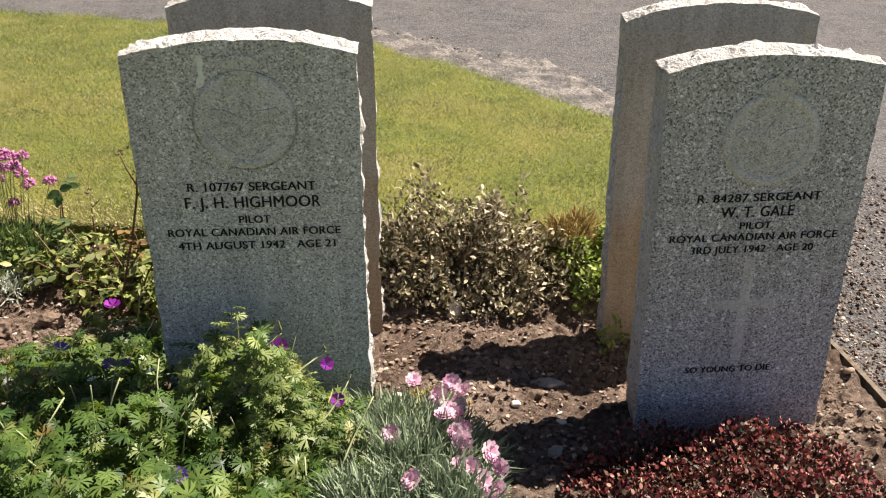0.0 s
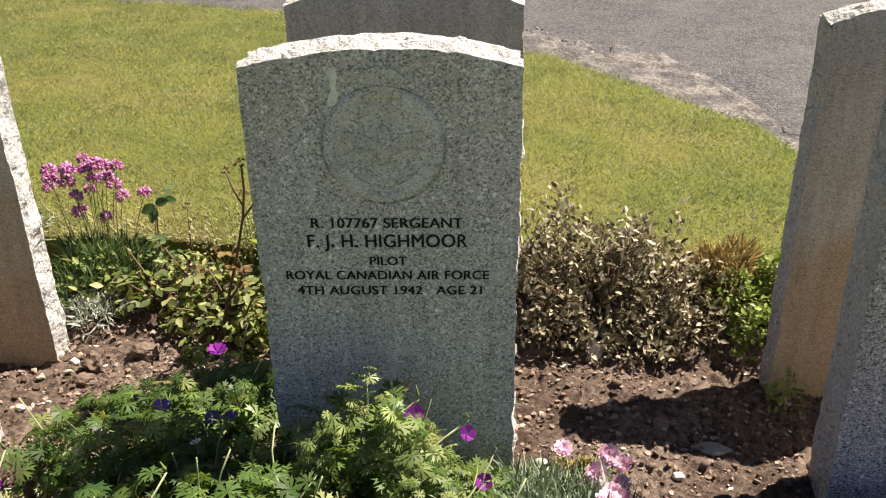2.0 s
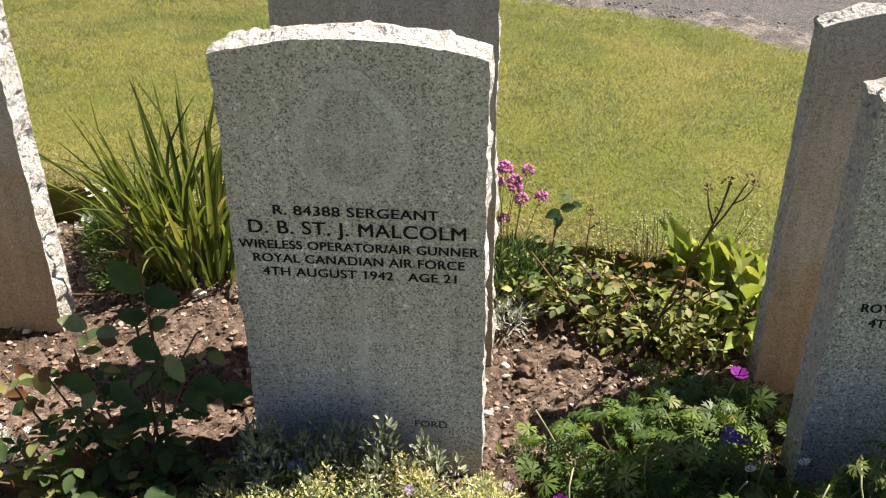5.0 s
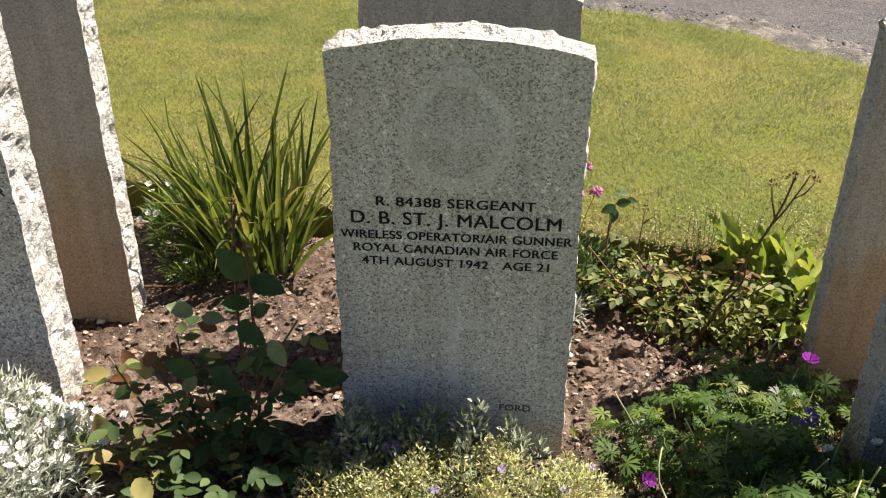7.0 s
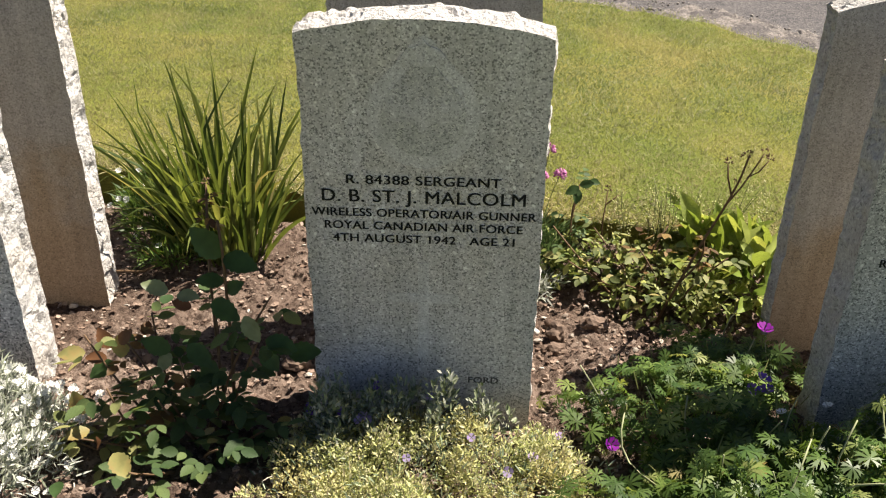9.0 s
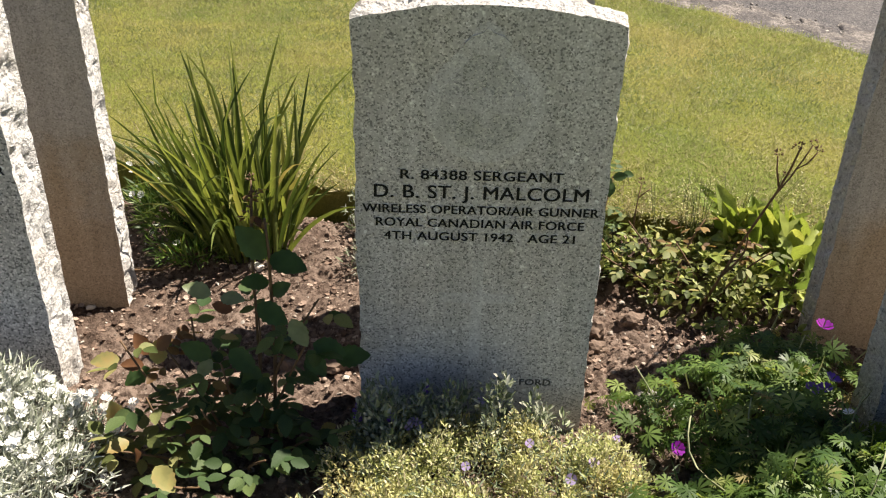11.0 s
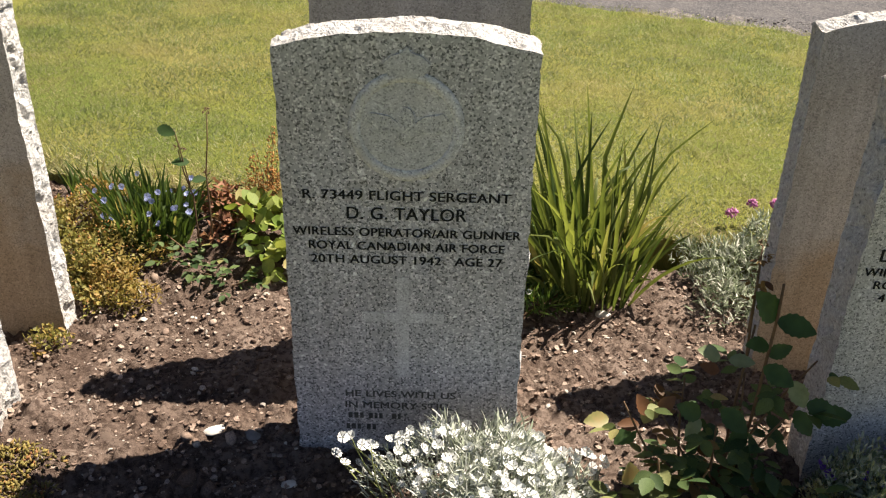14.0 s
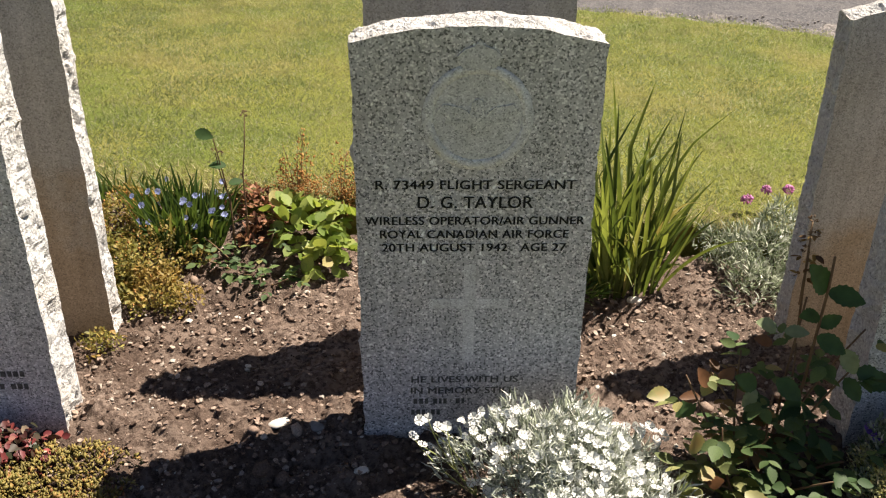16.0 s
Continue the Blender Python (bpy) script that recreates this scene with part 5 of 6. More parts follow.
large_leaf(p, (-1.505, 1.45, 0.405), (-0.5, -0.2, 0.75), (0.3, -0.9, 0.5), 0.070)
large_leaf(p, (-1.503, 1.45, 0.405), (0.9, -0.3, -0.1), (0.1, -0.7, 0.8), 0.062)
large_leaf(p, (-1.506, 1.45, 0.36), (-0.7, -0.3, 0.2), (0, -0.6, 0.8), 0.045)
large_leaf(p, (-1.504, 1.45, 0.34), (0.6, -0.2, 0.5), (0, -0.8, 0.6), 0.040)
for k, (a, b, n, size) in enumerate((((-1.53, 1.44, 0.05), (-1.45, 1.42, 0.27), 7, 0.042), ((-1.56, 1.42, 0.04), (-1.58, 1.40, 0.24), 9, 0.040), ((-1.58, 1.42, 0.04), (-1.68, 1.42, 0.27), 9, 0.036), ((-1.60, 1.40, 0.04), (-1.73, 1.40, 0.28), 6, 0.036),
                                     ((-1.60, 1.38, 0.04), (-1.72, 1.30, 0.15), 10, 0.034), ((-1.58, 1.36, 0.04), (-1.62, 1.24, 0.14), 9, 0.032), ((-1.54, 1.38, 0.04), (-1.50, 1.30, 0.14), 9, 0.032), ((-1.55, 1.40, 0.04), (-1.60, 1.34, 0.20), 10, 0.038),
                                     ((-1.52, 1.40, 0.04), (-1.44, 1.36, 0.13), 9, 0.038), ((-1.63, 1.38, 0.04), (-1.78, 1.36, 0.10), 8, 0.033), ((-1.57, 1.44, 0.04), (-1.53, 1.46, 0.30), 7, 0.030), ((-1.60, 1.42, 0.04), (-1.63, 1.44, 0.30), 7, 0.034), ((-1.55, 1.43, 0.05), (-1.43, 1.44, 0.34), 6, 0.036), ((-1.62, 1.36, 0.04), (-1.68, 1.34, 0.22), 8, 0.036))):
    rose_spray(p, a, b, n, size, 60 + k, {2: M_RUST_ONE, 3: M_WEED_ONE, 4: M_WEED_ONE, 9: M_WEED_ONE}.get(k, M_ROSE_ONE))
YELLOWED = island("yellowed_rose_leaf", [(0, (0.30, 0.30, 0.10)), (0.6, (0.42, 0.38, 0.15)), (1, (0.34, 0.20, 0.08))], 0.5, 0.35, 0.4, 60.0, 0.35, ((0.30, 0.16, 0.06), 30.0))
M_PALELEAF = island("pale_rose_leaf", [(0, (0.20, 0.25, 0.12)), (1, (0.34, 0.38, 0.21))], 0.45, 0.4, 0.4, 60.0, 0.3)
M_BRONZE = island("bronze_rose_leaf", [(0, (0.16, 0.07, 0.035)), (1, (0.28, 0.14, 0.06))], 0.5, 0.35, 0.4, 60.0, 0.35)
for at, d, n, size, m in (((-1.72, 1.33, 0.175), (-0.1, -0.2, 1), (0.3, -0.9, 0.3), 0.050, YELLOWED), ((-1.655, 1.27, 0.15), (0.6, -0.6, -0.2), (0.1, -0.5, 0.9), 0.052, YELLOWED), ((-1.70, 1.30, 0.17), (-0.5, -0.5, 0.1), (0, -0.5, 0.9), 0.040, YELLOWED),
                                         ((-1.735, 1.24, 0.115), (0.2, -0.7, 0.1), (0.1, -0.5, 0.9), 0.036, M_ROSE), ((-1.69, 1.40, 0.255), (-0.4, 0.1, 0.8), (0.3, -0.8, 0.4), 0.040, M_BRONZE), ((-1.675, 1.40, 0.265), (0.6, 0.0, 0.7), (-0.2, -0.8, 0.5), 0.036, M_BRONZE),
                                         ((-1.70, 1.40, 0.235), (-0.9, -0.1, 0.1), (0.1, -0.6, 0.8), 0.036, M_BRONZE), ((-1.70, 1.31, 0.13), (0.3, -0.4, 0.5), (0, -0.7, 0.7), 0.036, M_BRONZE), ((-1.57, 1.46, 0.30), (-0.8, 0, 0.3), (0.2, -0.7, 0.7), 0.034, M_BRONZE), ((-1.588, 1.42, 0.355), (-0.7, -0.2, 0.4), (0.2, -0.6, 0.8), 0.044, M_PALELEAF), ((-1.575, 1.42, 0.35), (0.8, -0.2, 0.1), (0.1, -0.5, 0.9), 0.040, M_PALELEAF), ((-1.52, 1.42, 0.34), (0.7, -0.3, -0.3), (0.1, -0.8, 0.6), 0.055, M_ROSE), ((-1.47, 1.42, 0.315), (0.4, -0.3, -0.7), (-0.2, -0.8, 0.5), 0.050, M_PALELEAF),
                                         ((-1.44, 1.42, 0.27), (0.8, -0.1, -0.2), (0.1, -0.7, 0.7), 0.055, M_ROSE), ((-1.745, 1.42, 0.23), (-0.8, -0.3, 0.1), (0.1, -0.6, 0.8), 0.044, YELLOWED), ((-1.677, 1.42, 0.27), (-0.2, -0.1, -0.9), (0.1, -0.9, 0.3), 0.050, YELLOWED), ((-1.70, 1.42, 0.215), (-0.6, -0.4, -0.3), (0.2, -0.7, 0.6), 0.046, M_ROSE),
                                         ((-1.60, 1.42, 0.235), (-0.5, -0.3, -0.6), (0.2, -0.7, 0.7), 0.038, M_PALELEAF), ((-1.57, 1.42, 0.255), (0.6, -0.3, -0.4), (0, -0.8, 0.6), 0.055, M_ROSE), ((-1.53, 1.42, 0.225), (-0.3, -0.3, -0.8), (0.1, -0.9, 0.4), 0.050, M_ROSE), ((-1.41, 1.44, 0.23), (0.9, -0.1, 0.2), (0, -0.7, 0.7), 0.058, M_ROSE), ((-1.60, 1.42, 0.24), (-0.7, -0.2, 0.5), (0.2, -0.8, 0.5), 0.052, M_ROSE), ((-1.45, 1.43, 0.25), (0.4, -0.3, -0.5), (0, -0.8, 0.5), 0.050, M_ROSE)):
    large_leaf(p, at, d, n, size, m)
stems(p, [[(-1.533, 1.46, 0.33), (-1.534, 1.475, 0.42), (-1.531, 1.495, 0.51)]], 0.0024, 0.0015, M_TWIG, "shoot")
rose_spray(p, (-1.534, 1.47, 0.37), (-1.531, 1.495, 0.505), 9, 0.017, 81, M_RUST_ONE, 0.014)
flowers(p, BUD, [(-1.531, 1.495, 0.513), (-1.526, 1.49, 0.49), (-1.537, 1.485, 0.465)], 83, (0, 0, 1), "bud", 0.2)

p = thing("seedling_rose", (-0.878, 2.094, ground_at(-0.878, 2.094) - 0.01), "short rose shoot with three dark green leaves", "rose")
stems(p, [[(-0.885, 2.09, 0.04), (-0.885, 2.092, 0.15), (-0.872, 2.094, 0.245)]], 0.0020, 0.0014, M_TWIG, "shoot")
for at, d, size in (((-0.872, 2.094, 0.245), (-0.7, -0.2, -0.3), 0.036), ((-0.872, 2.094, 0.25), (0.8, -0.2, 0.25), 0.034), ((-0.874, 2.094, 0.24), (-0.1, -0.5, -0.6), 0.036), ((-0.85, 2.094, 0.262), (0.9, 0.0, -0.2), 0.026)):
    large_leaf(p, at, d, (0.1, -0.8, 0.6), size)

# ---- sword leaves behind, between the second and third stones ----
def sword_clump(plant, cx, cy, rx, ry, count, length, wide, seed, material_, splay=1.0, tilt=0.0):
    r = np.random.default_rng(seed)
    for k in range(count):
        a, q = r.uniform(0, 2 * math.pi), math.sqrt(r.uniform(0, 1))
        x, y = cx + rx * q * math.cos(a), cy + ry * q * math.sin(a)
        z = float(soil_base(np.array(x), np.array(y)))
        lean = Vector((tilt + splay * (math.cos(a) * q * 0.42 + r.normal() * 0.17), splay * (math.sin(a) * q * 0.30 + r.normal() * 0.12), 1)).normalized()
        L, w = length * (0.40 + 0.66 * r.uniform() ** 0.7), wide * r.uniform(0.6, 1.1)
        sag = r.uniform(0.02, 0.30) + (r.uniform(0.4, 1.0) if r.uniform() < 0.32 else 0)
        side = lean.cross(Vector((0.55 * r.normal(), 0.5 + abs(r.normal()), 0.1))).normalized()
        flat = Vector((lean.x, lean.y, 0))
        across, kink, crook = Vector((r.normal(), 0.4 * r.normal(), -0.25)), r.normal() * 0.28, r.uniform(0.3, 0.75)
        vs, fs, n = [], [], 8
        for i in range(n + 1):
            u = i / n
            c = Vector((x, y, z)) + across * (kink * L * max(0.0, u - crook)) + lean * (L * u) + flat * (sag * L * u * u) - Vector((0, 0, sag * L * u ** 3 * 0.55))
            h = w * (0.55 + 0.45 * math.sin(math.pi * min(1, u * 1.3))) * (1 - u ** 9) + 0.0004
            keel = lean.cross(side) * (0.18 * h)
            vs += [c - side * h * 0.5 - plant.location, c + keel - plant.location, c + side * h * 0.5 - plant.location]
            if i:
                b = 3 * i
                fs += [(b - 3, b - 2, b + 1, b), (b - 2, b - 1, b + 2, b + 1)]
        g = Geo()
        g.add(vs, fs)
        part("leaf", g.mesh("leaf", material_), plant)


M_SWORD_DARK = toned("dark_strap_leaf", (0.035, 0.07, 0.018), (0.12, 0.18, 0.045))
M_SWORD_ONE = toned("sword_leaf_single", (0.042, 0.075, 0.017), (0.24, 0.285, 0.075))
p = thing("sword_leaf_clump", (-1.70, 2.08, ground_at(-1.70, 2.08) - 0.01), "tall clump of arching green sword-shaped leaves", "plant")
sword_clump(p, -1.70, 2.05, 0.10, 0.07, 135, 0.45, 0.0124, 91, M_SWORD_ONE, 0.66, -0.06)
sword_clump(p, -1.69, 2.03, 0.11, 0.06, 85, 0.29, 0.0108, 92, M_SWORD_ONE, 1.0, -0.04)
p = thing("low_weeds", (-1.88, 2.10, ground_at(-1.88, 2.10) - 0.01), "low dark green weeds with tiny white flowers", "plant")
foliage("foliage", p, NEEDLE, [(-1.87, 2.10, 0.09, 0.12, 0.12), (-1.80, 1.98, 0.06, 0.05, 0.05)], 1700, (0.02, 0.045), M_GERANIUM, 171, 0.7, aspect=0.7)
flowers(p, SNOW, [(-1.90 + 0.10 * math.sin(i * 2.4), 2.13 + 0.08 * math.cos(i * 1.7), 0.17 + 0.05 * math.sin(i * 3.1)) for i in range(16)] + [(-1.90, 2.12, 0.20), (-1.86, 2.08, 0.18), (-1.93, 2.16, 0.22), (-1.89, 2.0, 0.13), (-1.83, 1.97, 0.12)], 11)
p = thing("fallen_stalk", (-1.83, 1.93, ground_at(-1.83, 1.93)), "thin dry bent stalk lying over the soil", "stalk")
stems(p, [[(-1.93, 1.90, 0.09), (-1.86, 1.93, 0.075), (-1.78, 1.98, 0.095), (-1.72, 2.05, 0.12)]], 0.0035, 0.0025, M_TWIG)

# ---- silver plant by the second stone's neighbour ----
SILV = [(-1.34, 2.10, 0.11, 0.13, 0.09), (-1.38, 2.0, 0.08, 0.08, 0.08), (-1.25, 2.17, 0.10, 0.09, 0.11), (-1.42, 2.17, 0.05, 0.05, 0.06)]
p = thing("silver_plant", (-1.34, 2.09, ground_at(-1.34, 2.09) - 0.01), "silvery mat plant with a few pinkish flower heads", "plant")
foliage("foliage", p, NEEDLE, SILV + lumps(SILV, 40, (0.02, 0.04), 172), 5200, (0.011, 0.026), M_SILVER_DULL, 173, 0.55, aspect=1.1)
flowers(p, SNOW, [(-1.43, 2.20, 0.125), (-1.40, 2.19, 0.13), (-1.36, 2.2, 0.13), (-1.30, 2.22, 0.15), (-1.28, 2.1, 0.16), (-1.22, 2.2, 0.17)], 14)
flowers(p, THRIFT, [(-1.31, 2.283, 0.18), (-1.258, 2.30, 0.20), (-1.20, 2.30, 0.20)], 16, (0, 0, 1), "flower_head", 0.3)

# ---- snow-in-summer before the third stone ----
WHITE = [(-1.96, 1.34, 0.14, 0.11, 0.17), (-1.89, 1.27, 0.12, 0.11, 0.15), (-1.94, 1.18, 0.15, 0.12, 0.13), (-1.85, 1.37, 0.09, 0.07, 0.12)]
p = thing("snow_in_summer_plant", (-1.94, 1.29, ground_at(-1.94, 1.29) - 0.01), "silvery snow-in-summer mound covered in white flowers", "plant")
foliage("foliage", p, NEEDLE, WHITE, 12000, (0.013, 0.030), M_SILVER, 181, 0.65, 0.6, aspect=0.8)
P, N, r = mound(WHITE, 780, 183, 0.8)
flowers(p, SNOW, [tuple(q + n * 0.02) for q, n in zip(P[:300], N[:300])], 21, (0, -0.3, 0.9), spread=0.9)
U = unit(np.array([0, -0.3, 0.9]) + r.normal(size=(480, 3)) * 0.5)
shape = petals(5, 0.58, 0.18, 0.45)
tagged(part("flower_mass", copies_mesh("flower_mass", shape[0], shape[1], axes(np.cross(U, r.normal(size=(480, 3))), U, r.uniform(0.013, 0.0185, 480)), P[300:] + N[300:] * 0.02 - np.array(p.location), M_WHITE), p), kind="stuff")
STRAY = [(-2.165, 1.36, 0.225), (-2.150, 1.35, 0.235), (-2.135, 1.36, 0.21), (-2.175, 1.35, 0.20), (-2.12, 1.35, 0.22), (-2.16, 1.34, 0.19)]
stems(p, [bent((-2.07, 1.33, 0.09), q, 0.02, i) for i, q in enumerate(STRAY)], 0.0012, 0.0009, M_STEM)
flowers(p, SNOW, STRAY, 22)

# ---- behind, between the third and last stones ----
GOLD = [(-2.80, 2.02, 0.11, 0.13, 0.085), (-2.76, 1.92, 0.09, 0.07, 0.06), (-2.90, 2.14, 0.10, 0.13, 0.08)]
p = thing("golden_sedum_plant", (-2.80, 2.02, ground_at(-2.80, 2.02) - 0.01), "golden yellow and orange sedum mound by a headstone", "plant")
foliage("foliage", p, OVAL, GOLD + lumps(GOLD, 40, (0.02, 0.04), 190), 9000, (0.007, 0.014), M_GOLD, 191, 0.5)
foliage("orange_tip", p, FAT, GOLD, 160, (0.006, 0.011), M_ORANGE, 192, 0.6, 1.0)
p = thing("blue_flower_tuft", (-2.72, 2.16, ground_at(-2.72, 2.16) - 0.01), "dark green strap-leaved tuft with pale blue flowers", "plant")
sword_clump(p, -2.72, 2.14, 0.09, 0.07, 280, 0.17, 0.009, 93, M_SWORD_DARK, 0.6)
sword_clump(p, -2.90, 2.30, 0.08, 0.04, 60, 0.10, 0.006, 94, M_SWORD_DARK, 0.7)
flowers(p, BLUEBELL, [(-2.72 + 0.10 * math.sin(i * 2.7), 2.10 + 0.03 * math.cos(i * 1.9), 0.245 + 0.04 * math.sin(i * 1.3)) for i in range(18)] + [(-2.80, 2.20, 0.21), (-2.785, 2.21, 0.205), (-2.79, 2.19, 0.195), (-2.66, 2.22, 0.235), (-2.64, 2.23, 0.22), (-2.80, 2.30, 0.235), (-2.69, 2.20, 0.235), (-2.76, 2.18, 0.19), (-2.65, 2.25, 0.25)], 25, (0, -0.7, 0.5))
p = thing("rose_bush", (-2.58, 2.08, ground_at(-2.58, 2.08) - 0.01), "thin rose with bare stalks, seed heads and sparse leaves", "rose")
stems(p, [[(-2.57, 2.10, 0.08), (-2.565, 2.10, 0.25), (-2.565, 2.10, 0.33), (-2.555, 2.10, 0.40), (-2.548, 2.10, 0.475)], [(-2.60, 2.10, 0.08), (-2.60, 2.10, 0.27), (-2.615, 2.10, 0.33), (-2.622, 2.10, 0.385)]], 0.0024, 0.0013, M_TWIG, "shoot")
flowers(p, BUD, [(-2.548, 2.10, 0.48), (-2.55, 2.10, 0.473), (-2.625, 2.10, 0.39), (-2.61, 2.10, 0.385), (-2.563, 2.10, 0.33)], 28, (0, 0, 1), "bud", 0.2)
stems(p, [[(-2.605, 2.10, 0.30), (-2.62, 2.10, 0.40), (-2.625, 2.10, 0.43)]], 0.0016, 0.0012, M_TWIG, "shoot")
large_leaf(p, (-2.662, 2.10, 0.435), (0.9, -0.3, -0.15), (0.1, -0.8, 0.6), 0.045)
large_leaf(p, (-2.60, 2.10, 0.355), (-0.8, -0.2, 0.1), (0.1, -0.5, 0.9), 0.040)
large_leaf(p, (-2.60, 2.10, 0.31), (0.7, 0.2, 0.1), (0.1, -0.5, 0.9), 0.035)
for k, (a, b, n) in enumerate((((-2.58, 2.08, 0.08), (-2.50, 2.06, 0.20), 7), ((-2.58, 2.06, 0.08), (-2.64, 2.0, 0.16), 9), ((-2.58, 2.05, 0.08), (-2.54, 1.97, 0.14), 9), ((-2.58, 2.08, 0.08), (-2.66, 2.06, 0.19), 8), ((-2.52, 2.03, 0.08), (-2.46, 1.97, 0.13), 7))):
    rose_spray(p, a, b, n, 0.026, 95 + k)
p = thing("primrose_plant", (-2.43, 2.17, ground_at(-2.43, 2.17) - 0.01), "lime-yellow primrose rosette of broad leaves", "plant")
foliage("foliage", p, ROUND, [(-2.43, 2.15, 0.10, 0.11, 0.07), (-2.37, 2.06, 0.06, 0.06, 0.06)], 140, (0.022, 0.044), M_LIMEGREEN, 195, 0.35, 0.7)
single_leaves(p, ROUND, [(-2.43, 2.15, 0.10, 0.11, 0.08), (-2.37, 2.06, 0.06, 0.06, 0.06)], 90, (0.026, 0.045), M_LEAF_LIME, 196, 0.45, 1.0)
p = thing("rusty_seed_plant", (-2.46, 2.27, ground_at(-2.46, 2.27) - 0.01), "wispy rusty-orange seeding weed at the lawn edge", "plant")
ends = [(-2.47 + 0.03 * math.sin(i * 2.2), 2.28, 0.30 + 0.07 * math.sin(i * 1.3)) for i in range(9)] + [(-2.34 + 0.03 * math.sin(i * 1.7), 2.27, 0.27 + 0.05 * math.cos(i)) for i in range(7)]
stems(p, [bent((x * 0.8 - 0.49, 2.26, 0.12), (x, y, z), 0.015, i) for i, (x, y, z) in enumerate(ends)], 0.0009, 0.0007, M_TWIG)
foliage("seed_mass", p, FAT, [(x, y, 0.02, 0.02, z - 0.13) for x, y, z in ends], 900, (0.006, 0.012), M_ORANGE, 197, 0.5, 0.5)
foliage("low_seed_mass", p, FAT, [(-2.42, 2.27, 0.14, 0.04, 0.09)], 900, (0.005, 0.010), M_ORANGE, 198, 0.5, 0.5)
p = thing("red_clover_plant", (-2.56, 2.25, ground_at(-2.56, 2.25) - 0.01), "low reddish-brown leafy weed among the flowers", "plant")
foliage("foliage", p, OVAL, [(-2.56, 2.22, 0.07, 0.05, 0.10), (-2.53, 2.14, 0.06, 0.05, 0.06)], 420, (0.012, 0.024), M_RUST, 199, 0.4)

# ---- red and golden sedum before the last stone ----
p = thing("red_sedum_plant", (-2.92, 1.40, ground_at(-2.92, 1.40) - 0.01), "dark red sedum mat before the last headstone", "plant")
foliage("foliage", p, ROUND, [(-2.92, 1.38, 0.11, 0.09, 0.05), (-2.86, 1.46, 0.06, 0.03, 0.04), (-2.98, 1.28, 0.14, 0.12, 0.05)], 2300, (0.010, 0.019), M_REDSEDUM, 201, 0.35)
foliage("fleshy_tip", p, FAT, [(-2.92, 1.38, 0.11, 0.09, 0.05), (-2.98, 1.28, 0.14, 0.12, 0.05)], 500, (0.008, 0.015), M_REDSEDUM, 202, 0.7, 1.0)
p = thing("golden_sedum_plant", (-2.78, 1.36, ground_at(-2.78, 1.36) - 0.01), "thin golden brown sedum patch on the soil", "plant")
foliage("foliage", p, FAT, [(-2.77, 1.38, 0.10, 0.08, 0.03), (-2.84, 1.30, 0.10, 0.08, 0.035), (-2.70, 1.30, 0.08, 0.06, 0.025)], 2200, (0.008, 0.015), M_DULLGOLD, 203, 0.5)
foliage("fleshy_tip", p, FAT, [(-2.77, 1.38, 0.10, 0.08, 0.035), (-2.84, 1.30, 0.10, 0.08, 0.04)], 380, (0.006, 0.011), M_GOLD, 204, 0.7, 1.0)


# ---- stones, clods, grit and grass ----
def ico():
    bm = bmesh.new()
    bmesh.ops.create_icosphere(bm, subdivisions=1, radius=0.5)
    v = np.array([tuple(q.co) for q in bm.verts])
    f = [tuple(q.index for q in face.verts) for face in bm.faces]
    bm.free()
    return v, f


def ico2():
    bm = bmesh.new()
    bmesh.ops.create_icosphere(bm, subdivisions=3, radius=0.5)
    v = np.array([tuple(q.co) for q in bm.verts])
    f = [tuple(q.index for q in face.verts) for face in bm.faces]
    bm.free()
    return v, f


ICO, ICO2 = ico(), ico2()


def strewn(name, count, x0, x1, y0, y1, size, flat, zf, material_, seed, label, category, sink=0.15, keep=None, smooth=False):
    r = np.random.default_rng(seed)
    x, y = r.uniform(x0, x1, count), r.uniform(y0, y1, count)
    if keep is not None:
        ok = keep(x, y)
        x, y = x[ok], y[ok]
    n = len(x)
    s = size[0] * (size[1] / size[0]) ** (r.uniform(0, 1, n) ** 2.2)
    S = np.stack([s * r.uniform(0.7, 1.2, n), s * r.uniform(0.7, 1.1, n), s * r.uniform(flat * 0.7, flat * 1.2, n)], 1)
    d = unit(np.stack([r.normal(size=n), r.normal(size=n), r.normal(size=n) * 0.25], 1))
    up = np.stack([r.normal(size=n) * 0.3, r.normal(size=n) * 0.3, np.ones(n)], 1)
    P = np.stack([x, y, zf(x, y) + S[:, 2] * (0.5 - sink)], 1)
    tv = np.array(ICO[0]) * (1 + 0.22 * np.random.default_rng(seed + 1).normal(size=(len(ICO[0]), 1)))
    me = copies_mesh(name, tv, ICO[1], axes(d, up, S), P, material_, smooth)
    return tagged(new(name, me), label, category, kind="stuff")


bed = lambda x, y: y < edge(x) - 0.01
washed = lambda x, y: x < 1.02 + 0.55 * np.random.default_rng(12).uniform(0, 1, len(x)) ** 1.5 + 0.3 * fbm(x, y, 0.4, 2, 14)
strewn("path_gravel", 6000, 0.95, 1.7, 0.95, 2.7, (0.003, 0.013), 0.6, tarmac_z, M_PEBBLE, 309, "loose brownish gravel on the path beside the bed", "gravel", 0.2, washed)
strewn("path_crumbs", 22000, 0.93, 1.7, 0.95, 2.7, (0.003, 0.013), 0.7, tarmac_z, M_CLOD, 310, "washed-out brown soil crumbs on the path edge", "soil", 0.2, washed)
strewn("soil_crumbs", 52000, -3.4, 0.88, 0.95, 2.35, (0.0024, 0.0125), 0.8, soil_z, M_CLOD, 301, "loose reddish brown soil crumbs over the bed", "soil", 0.2, bed)
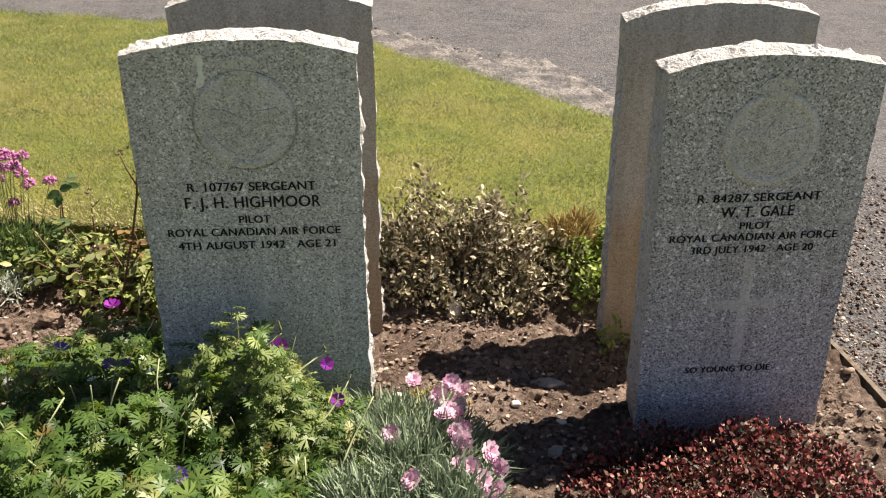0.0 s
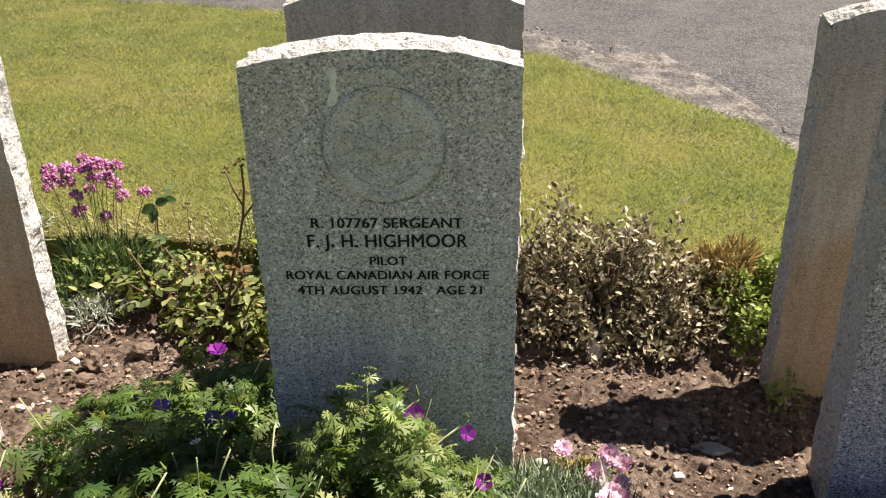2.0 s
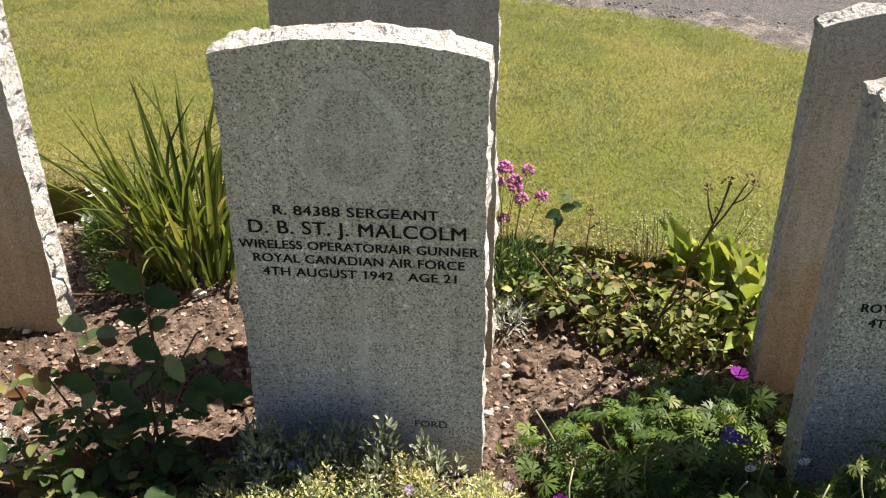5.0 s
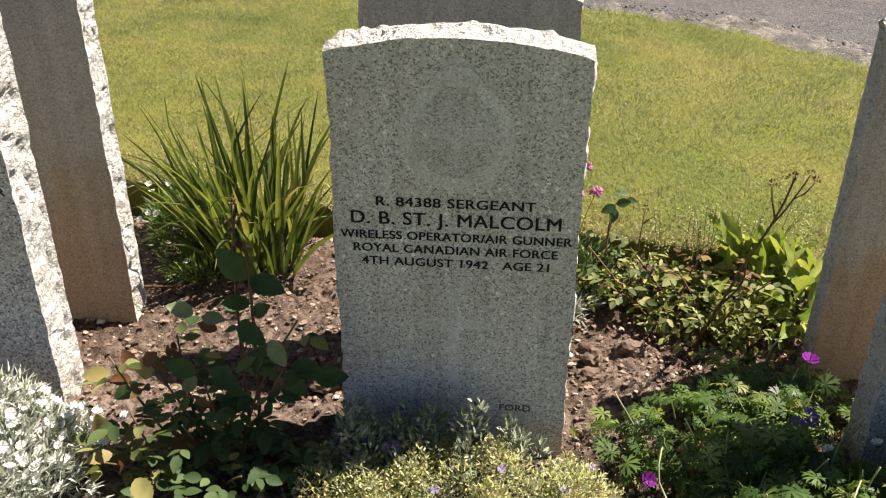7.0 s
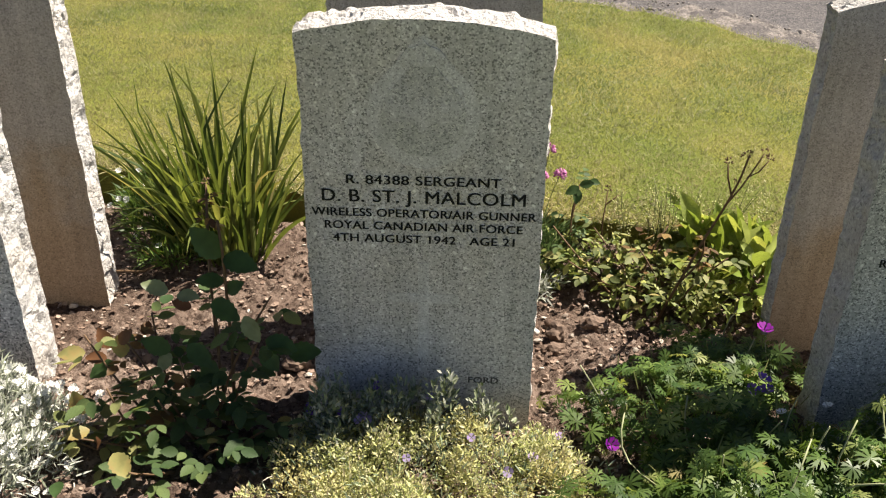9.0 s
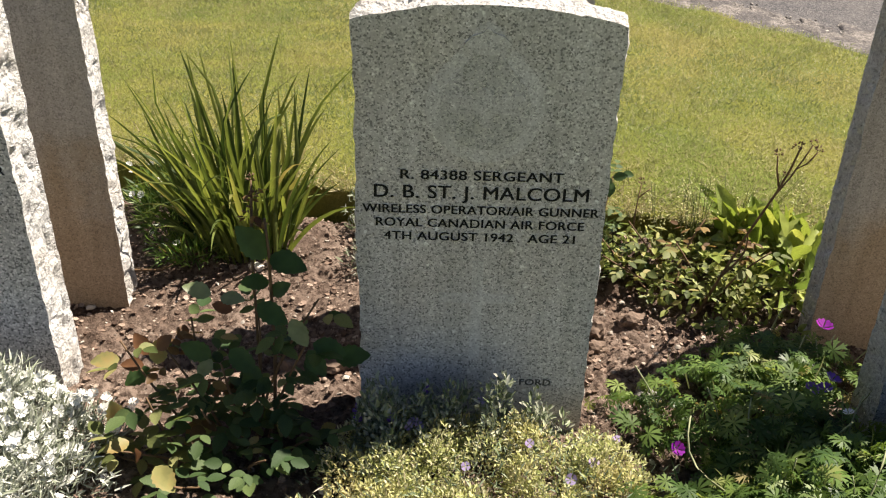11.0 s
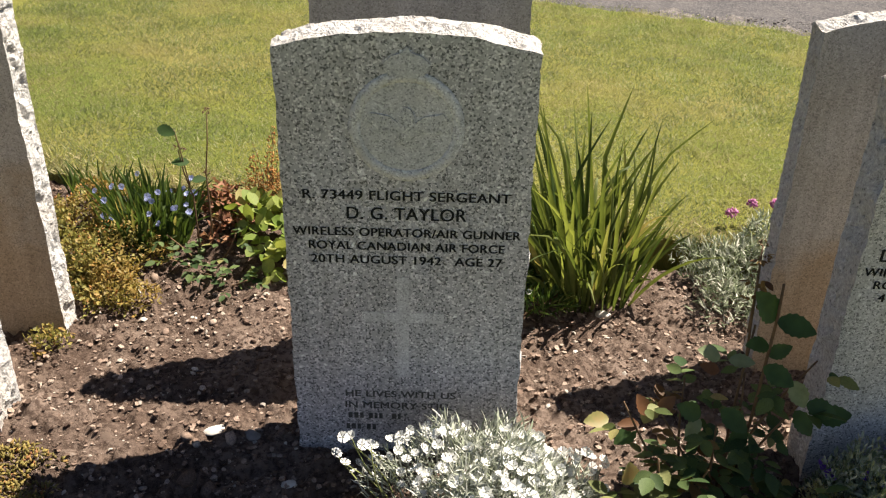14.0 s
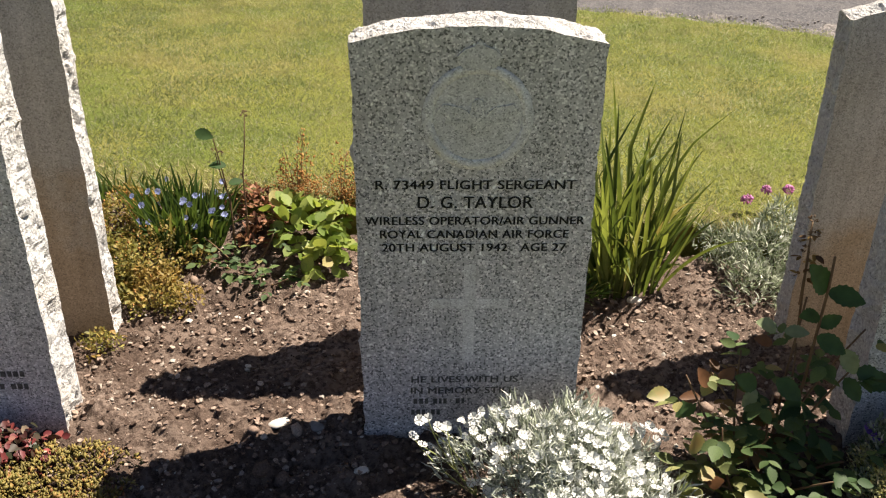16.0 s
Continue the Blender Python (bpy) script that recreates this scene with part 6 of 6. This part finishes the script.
strewn("soil_clods", 800, -3.4, 0.88, 0.95, 2.35, (0.012, 0.034), 0.6, soil_z, M_CLOD, 303, "larger clods of dry brown soil", "soil", 0.3, lambda x, y: bed(x, y) & (fbm(x, y, 0.3, 2, 77) > -0.02), True)
strewn("pebbles", 5200, -3.4, 0.88, 0.95, 2.3, (0.003, 0.0165), 0.55, soil_z, M_PEBBLE, 305, "small pale pebbles and chippings strewn on the soil", "pebbles", 0.15, bed)
strewn("path_grit", 24000, -1.2, 1.0, 2.2, 4.7, (0.004, 0.020), 0.6, tarmac_z, M_GRIT, 307, "loose grey grit along the path edge", "grit", 0.1, lambda x, y: (y > verge(x) + 0.01) & (y < verge(x) + 0.05 + 0.65 * np.random.default_rng(9).uniform(0, 1, len(x)) ** 1.8))


def stone_thing(x, y, a, b, c, seed, material_, label, turn=0.0):
    r = np.random.default_rng(seed)
    v = np.array(ICO2[0])
    off = np.array([noise.noise(Vector(q) * 2.2 + Vector((seed, 0, 0))) * 0.36 + noise.noise(Vector(q) * 6 + Vector((0, seed, 0))) * 0.17 + noise.noise(Vector(q) * 15 + Vector((0, 0, seed))) * 0.07 for q in v])
    if material_ is M_STONE_BROWN:
        off = off * 1.7
    v = v * (1 + off)[:, None] * np.array([a, b, c])
    g = Geo()
    g.add(v, ICO2[1])
    ob = new("stone", g.mesh("stone", material_, smooth=material_ is not M_STONE_BROWN))
    ob.matrix_basis = pose(x, y, ground_at(x, y) + c * 0.25, r.uniform(-12, 12), r.uniform(-12, 12), turn)
    tagged(ob, label, "stone", "stones on the soil")


M_STONE_PALE = plain("pale_stone", (0.42, 0.38, 0.33), (0.66, 0.62, 0.56), 70.0, 0.8, 0.25, 0.2)
M_STONE_BROWN = plain("brown_stone", (0.075, 0.052, 0.04), (0.21, 0.15, 0.115), 60.0, 0.85, 0.2, 0.4)
M_STONE_GREY = plain("grey_stone", (0.16, 0.15, 0.14), (0.30, 0.28, 0.26), 60.0, 0.8, 0.25, 0.3)
for x, y, a, b, c, m, label in ((-0.855, 1.835, 0.060, 0.040, 0.032, M_STONE_BROWN, "rounded reddish brown stone on the soil"), (-0.945, 1.79, 0.036, 0.040, 0.045, M_STONE_BROWN, "upright brown stone beside a headstone"),
                                (-0.868, 1.60, 0.050, 0.040, 0.040, M_STONE_GREY, "rounded grey stone half in shade"), (-0.945, 1.745, 0.05, 0.03, 0.03, M_STONE_BROWN, "small brown stone on the soil"),
                                (0.044, 1.855, 0.030, 0.018, 0.060, M_STONE_PALE, "upright pale stone chip under the grey bush"), (-2.429, 1.51, 0.050, 0.024, 0.012, M_STONE_PALE, "flat white stone chip on the soil"), (-2.367, 1.51, 0.034, 0.026, 0.012, M_STONE_GREY, "flat grey stone chip on the soil"),
                                (0.222, 1.61, 0.070, 0.035, 0.016, M_STONE_GREY, "flat grey stone in a headstone's shadow"), (0.142, 1.524, 0.020, 0.016, 0.012, M_STONE_PALE, "small pale stone on the soil"),
                                (0.227, 1.484, 0.022, 0.016, 0.010, M_STONE_PALE, "small pale stone on the soil"), (-0.087, 1.53, 0.022, 0.018, 0.016, M_STONE_PALE, "small pale stone on the soil"),
                                (0.196, 1.375, 0.030, 0.026, 0.012, M_STONE_GREY, "flat grey stone chip in shade"), (-1.673, 1.973, 0.034, 0.026, 0.022, M_STONE_PALE, "pale pinkish stone on the soil"),
                                (-1.43, 1.305, 0.022, 0.014, 0.012, M_STONE_PALE, "small pale stone in shade"), (-1.52, 1.61, 0.070, 0.050, 0.040, M_STONE_BROWN, "lump of dry brown earth by a headstone"), (-1.46, 1.62, 0.055, 0.045, 0.035, M_STONE_BROWN, "lump of dry brown earth by a headstone"),
                                (-2.835, 1.35, 0.032, 0.024, 0.014, M_STONE_PALE, "pale pinkish stone among sedum"), (-2.72, 1.955, 0.022, 0.018, 0.016, M_STONE_PALE, "small pale stone by golden sedum"), (-2.275, 1.376, 0.026, 0.018, 0.012, M_STONE_PALE, "small pale stone in shade"),
                                (-1.013, 1.631, 0.020, 0.014, 0.010, M_STONE_PALE, "small pale stone on the soil"), (-0.985, 1.80, 0.018, 0.016, 0.014, M_STONE_PALE, "small white pebble by a headstone"), (-1.969, 1.78, 0.018, 0.014, 0.010, M_STONE_PALE, "small pale stone on the soil")):
    stone_thing(x, y, a, b, c, int(abs(x * 1000 + y * 77)) % 97, m, label, (x * 777) % 40 - 20)

# grass of the lawn
r = np.random.default_rng(401)
n = 380000
x = r.uniform(-3.9, 0.93, n)
y = r.uniform(2.0, 5.0, n)
ok = (y > edge(x) - 0.004) & (y < verge(x) + 0.02 + 0.05 * r.normal(size=n))
x, y = x[ok], y[ok]
n = len(x)
tall = r.uniform(0.009, 0.020, n) * (1 + 0.5 * fbm(x, y, 0.12, 2, 91))
d = np.stack([r.normal(size=n) * 0.95, r.normal(size=n) * 0.8 - 0.1, np.ones(n)], 1)
nn = np.stack([r.normal(size=n), r.normal(size=n), r.normal(size=n) * 0.2], 1)
S = np.stack([tall, r.uniform(0.0015, 0.0027, n), tall], 1)
P = np.stack([x, y, lawn_z(x, y) - 0.002], 1)
tagged(new("grass", copies_mesh("grass", BLADE[0], BLADE[1], axes(d, nn, S), P, M_GRASS)), "short yellow-green lawn grass blades", "grass", kind="stuff")

# dry grass hanging over the cut edge and thinning out beside the path
n = 16000
x = r.uniform(-3.9, 0.93, n)
y = edge(x) + np.abs(r.normal(size=n)) * 0.075
d = np.stack([r.normal(size=n) * 0.6, -0.45 + r.normal(size=n) * 0.45, 0.6 + r.normal(size=n) * 0.3], 1)
nn = np.stack([r.normal(size=n), r.normal(size=n), np.ones(n)], 1)
tall = r.uniform(0.012, 0.036, n)
S = np.stack([tall, r.uniform(0.0016, 0.003, n), tall], 1)
P = np.stack([x, y, lawn_z(x, y) - 0.004], 1)
tagged(new("edge_grass", copies_mesh("edge_grass", BLADE[0], BLADE[1], axes(d, nn, S), P, M_STRAW)), "dry straw-coloured grass hanging over the cut lawn edge", "grass", kind="stuff")

# the front planting sits a touch nearer the path than it was set out
for ob in list(scene.objects):
    if ob.type == "EMPTY" and ob.parent is None and ob["category"] != "headstone":
        ob.location.x -= 0.012
        ob.location.y -= 0.018 if ob.location.y < 1.6 else 0.0
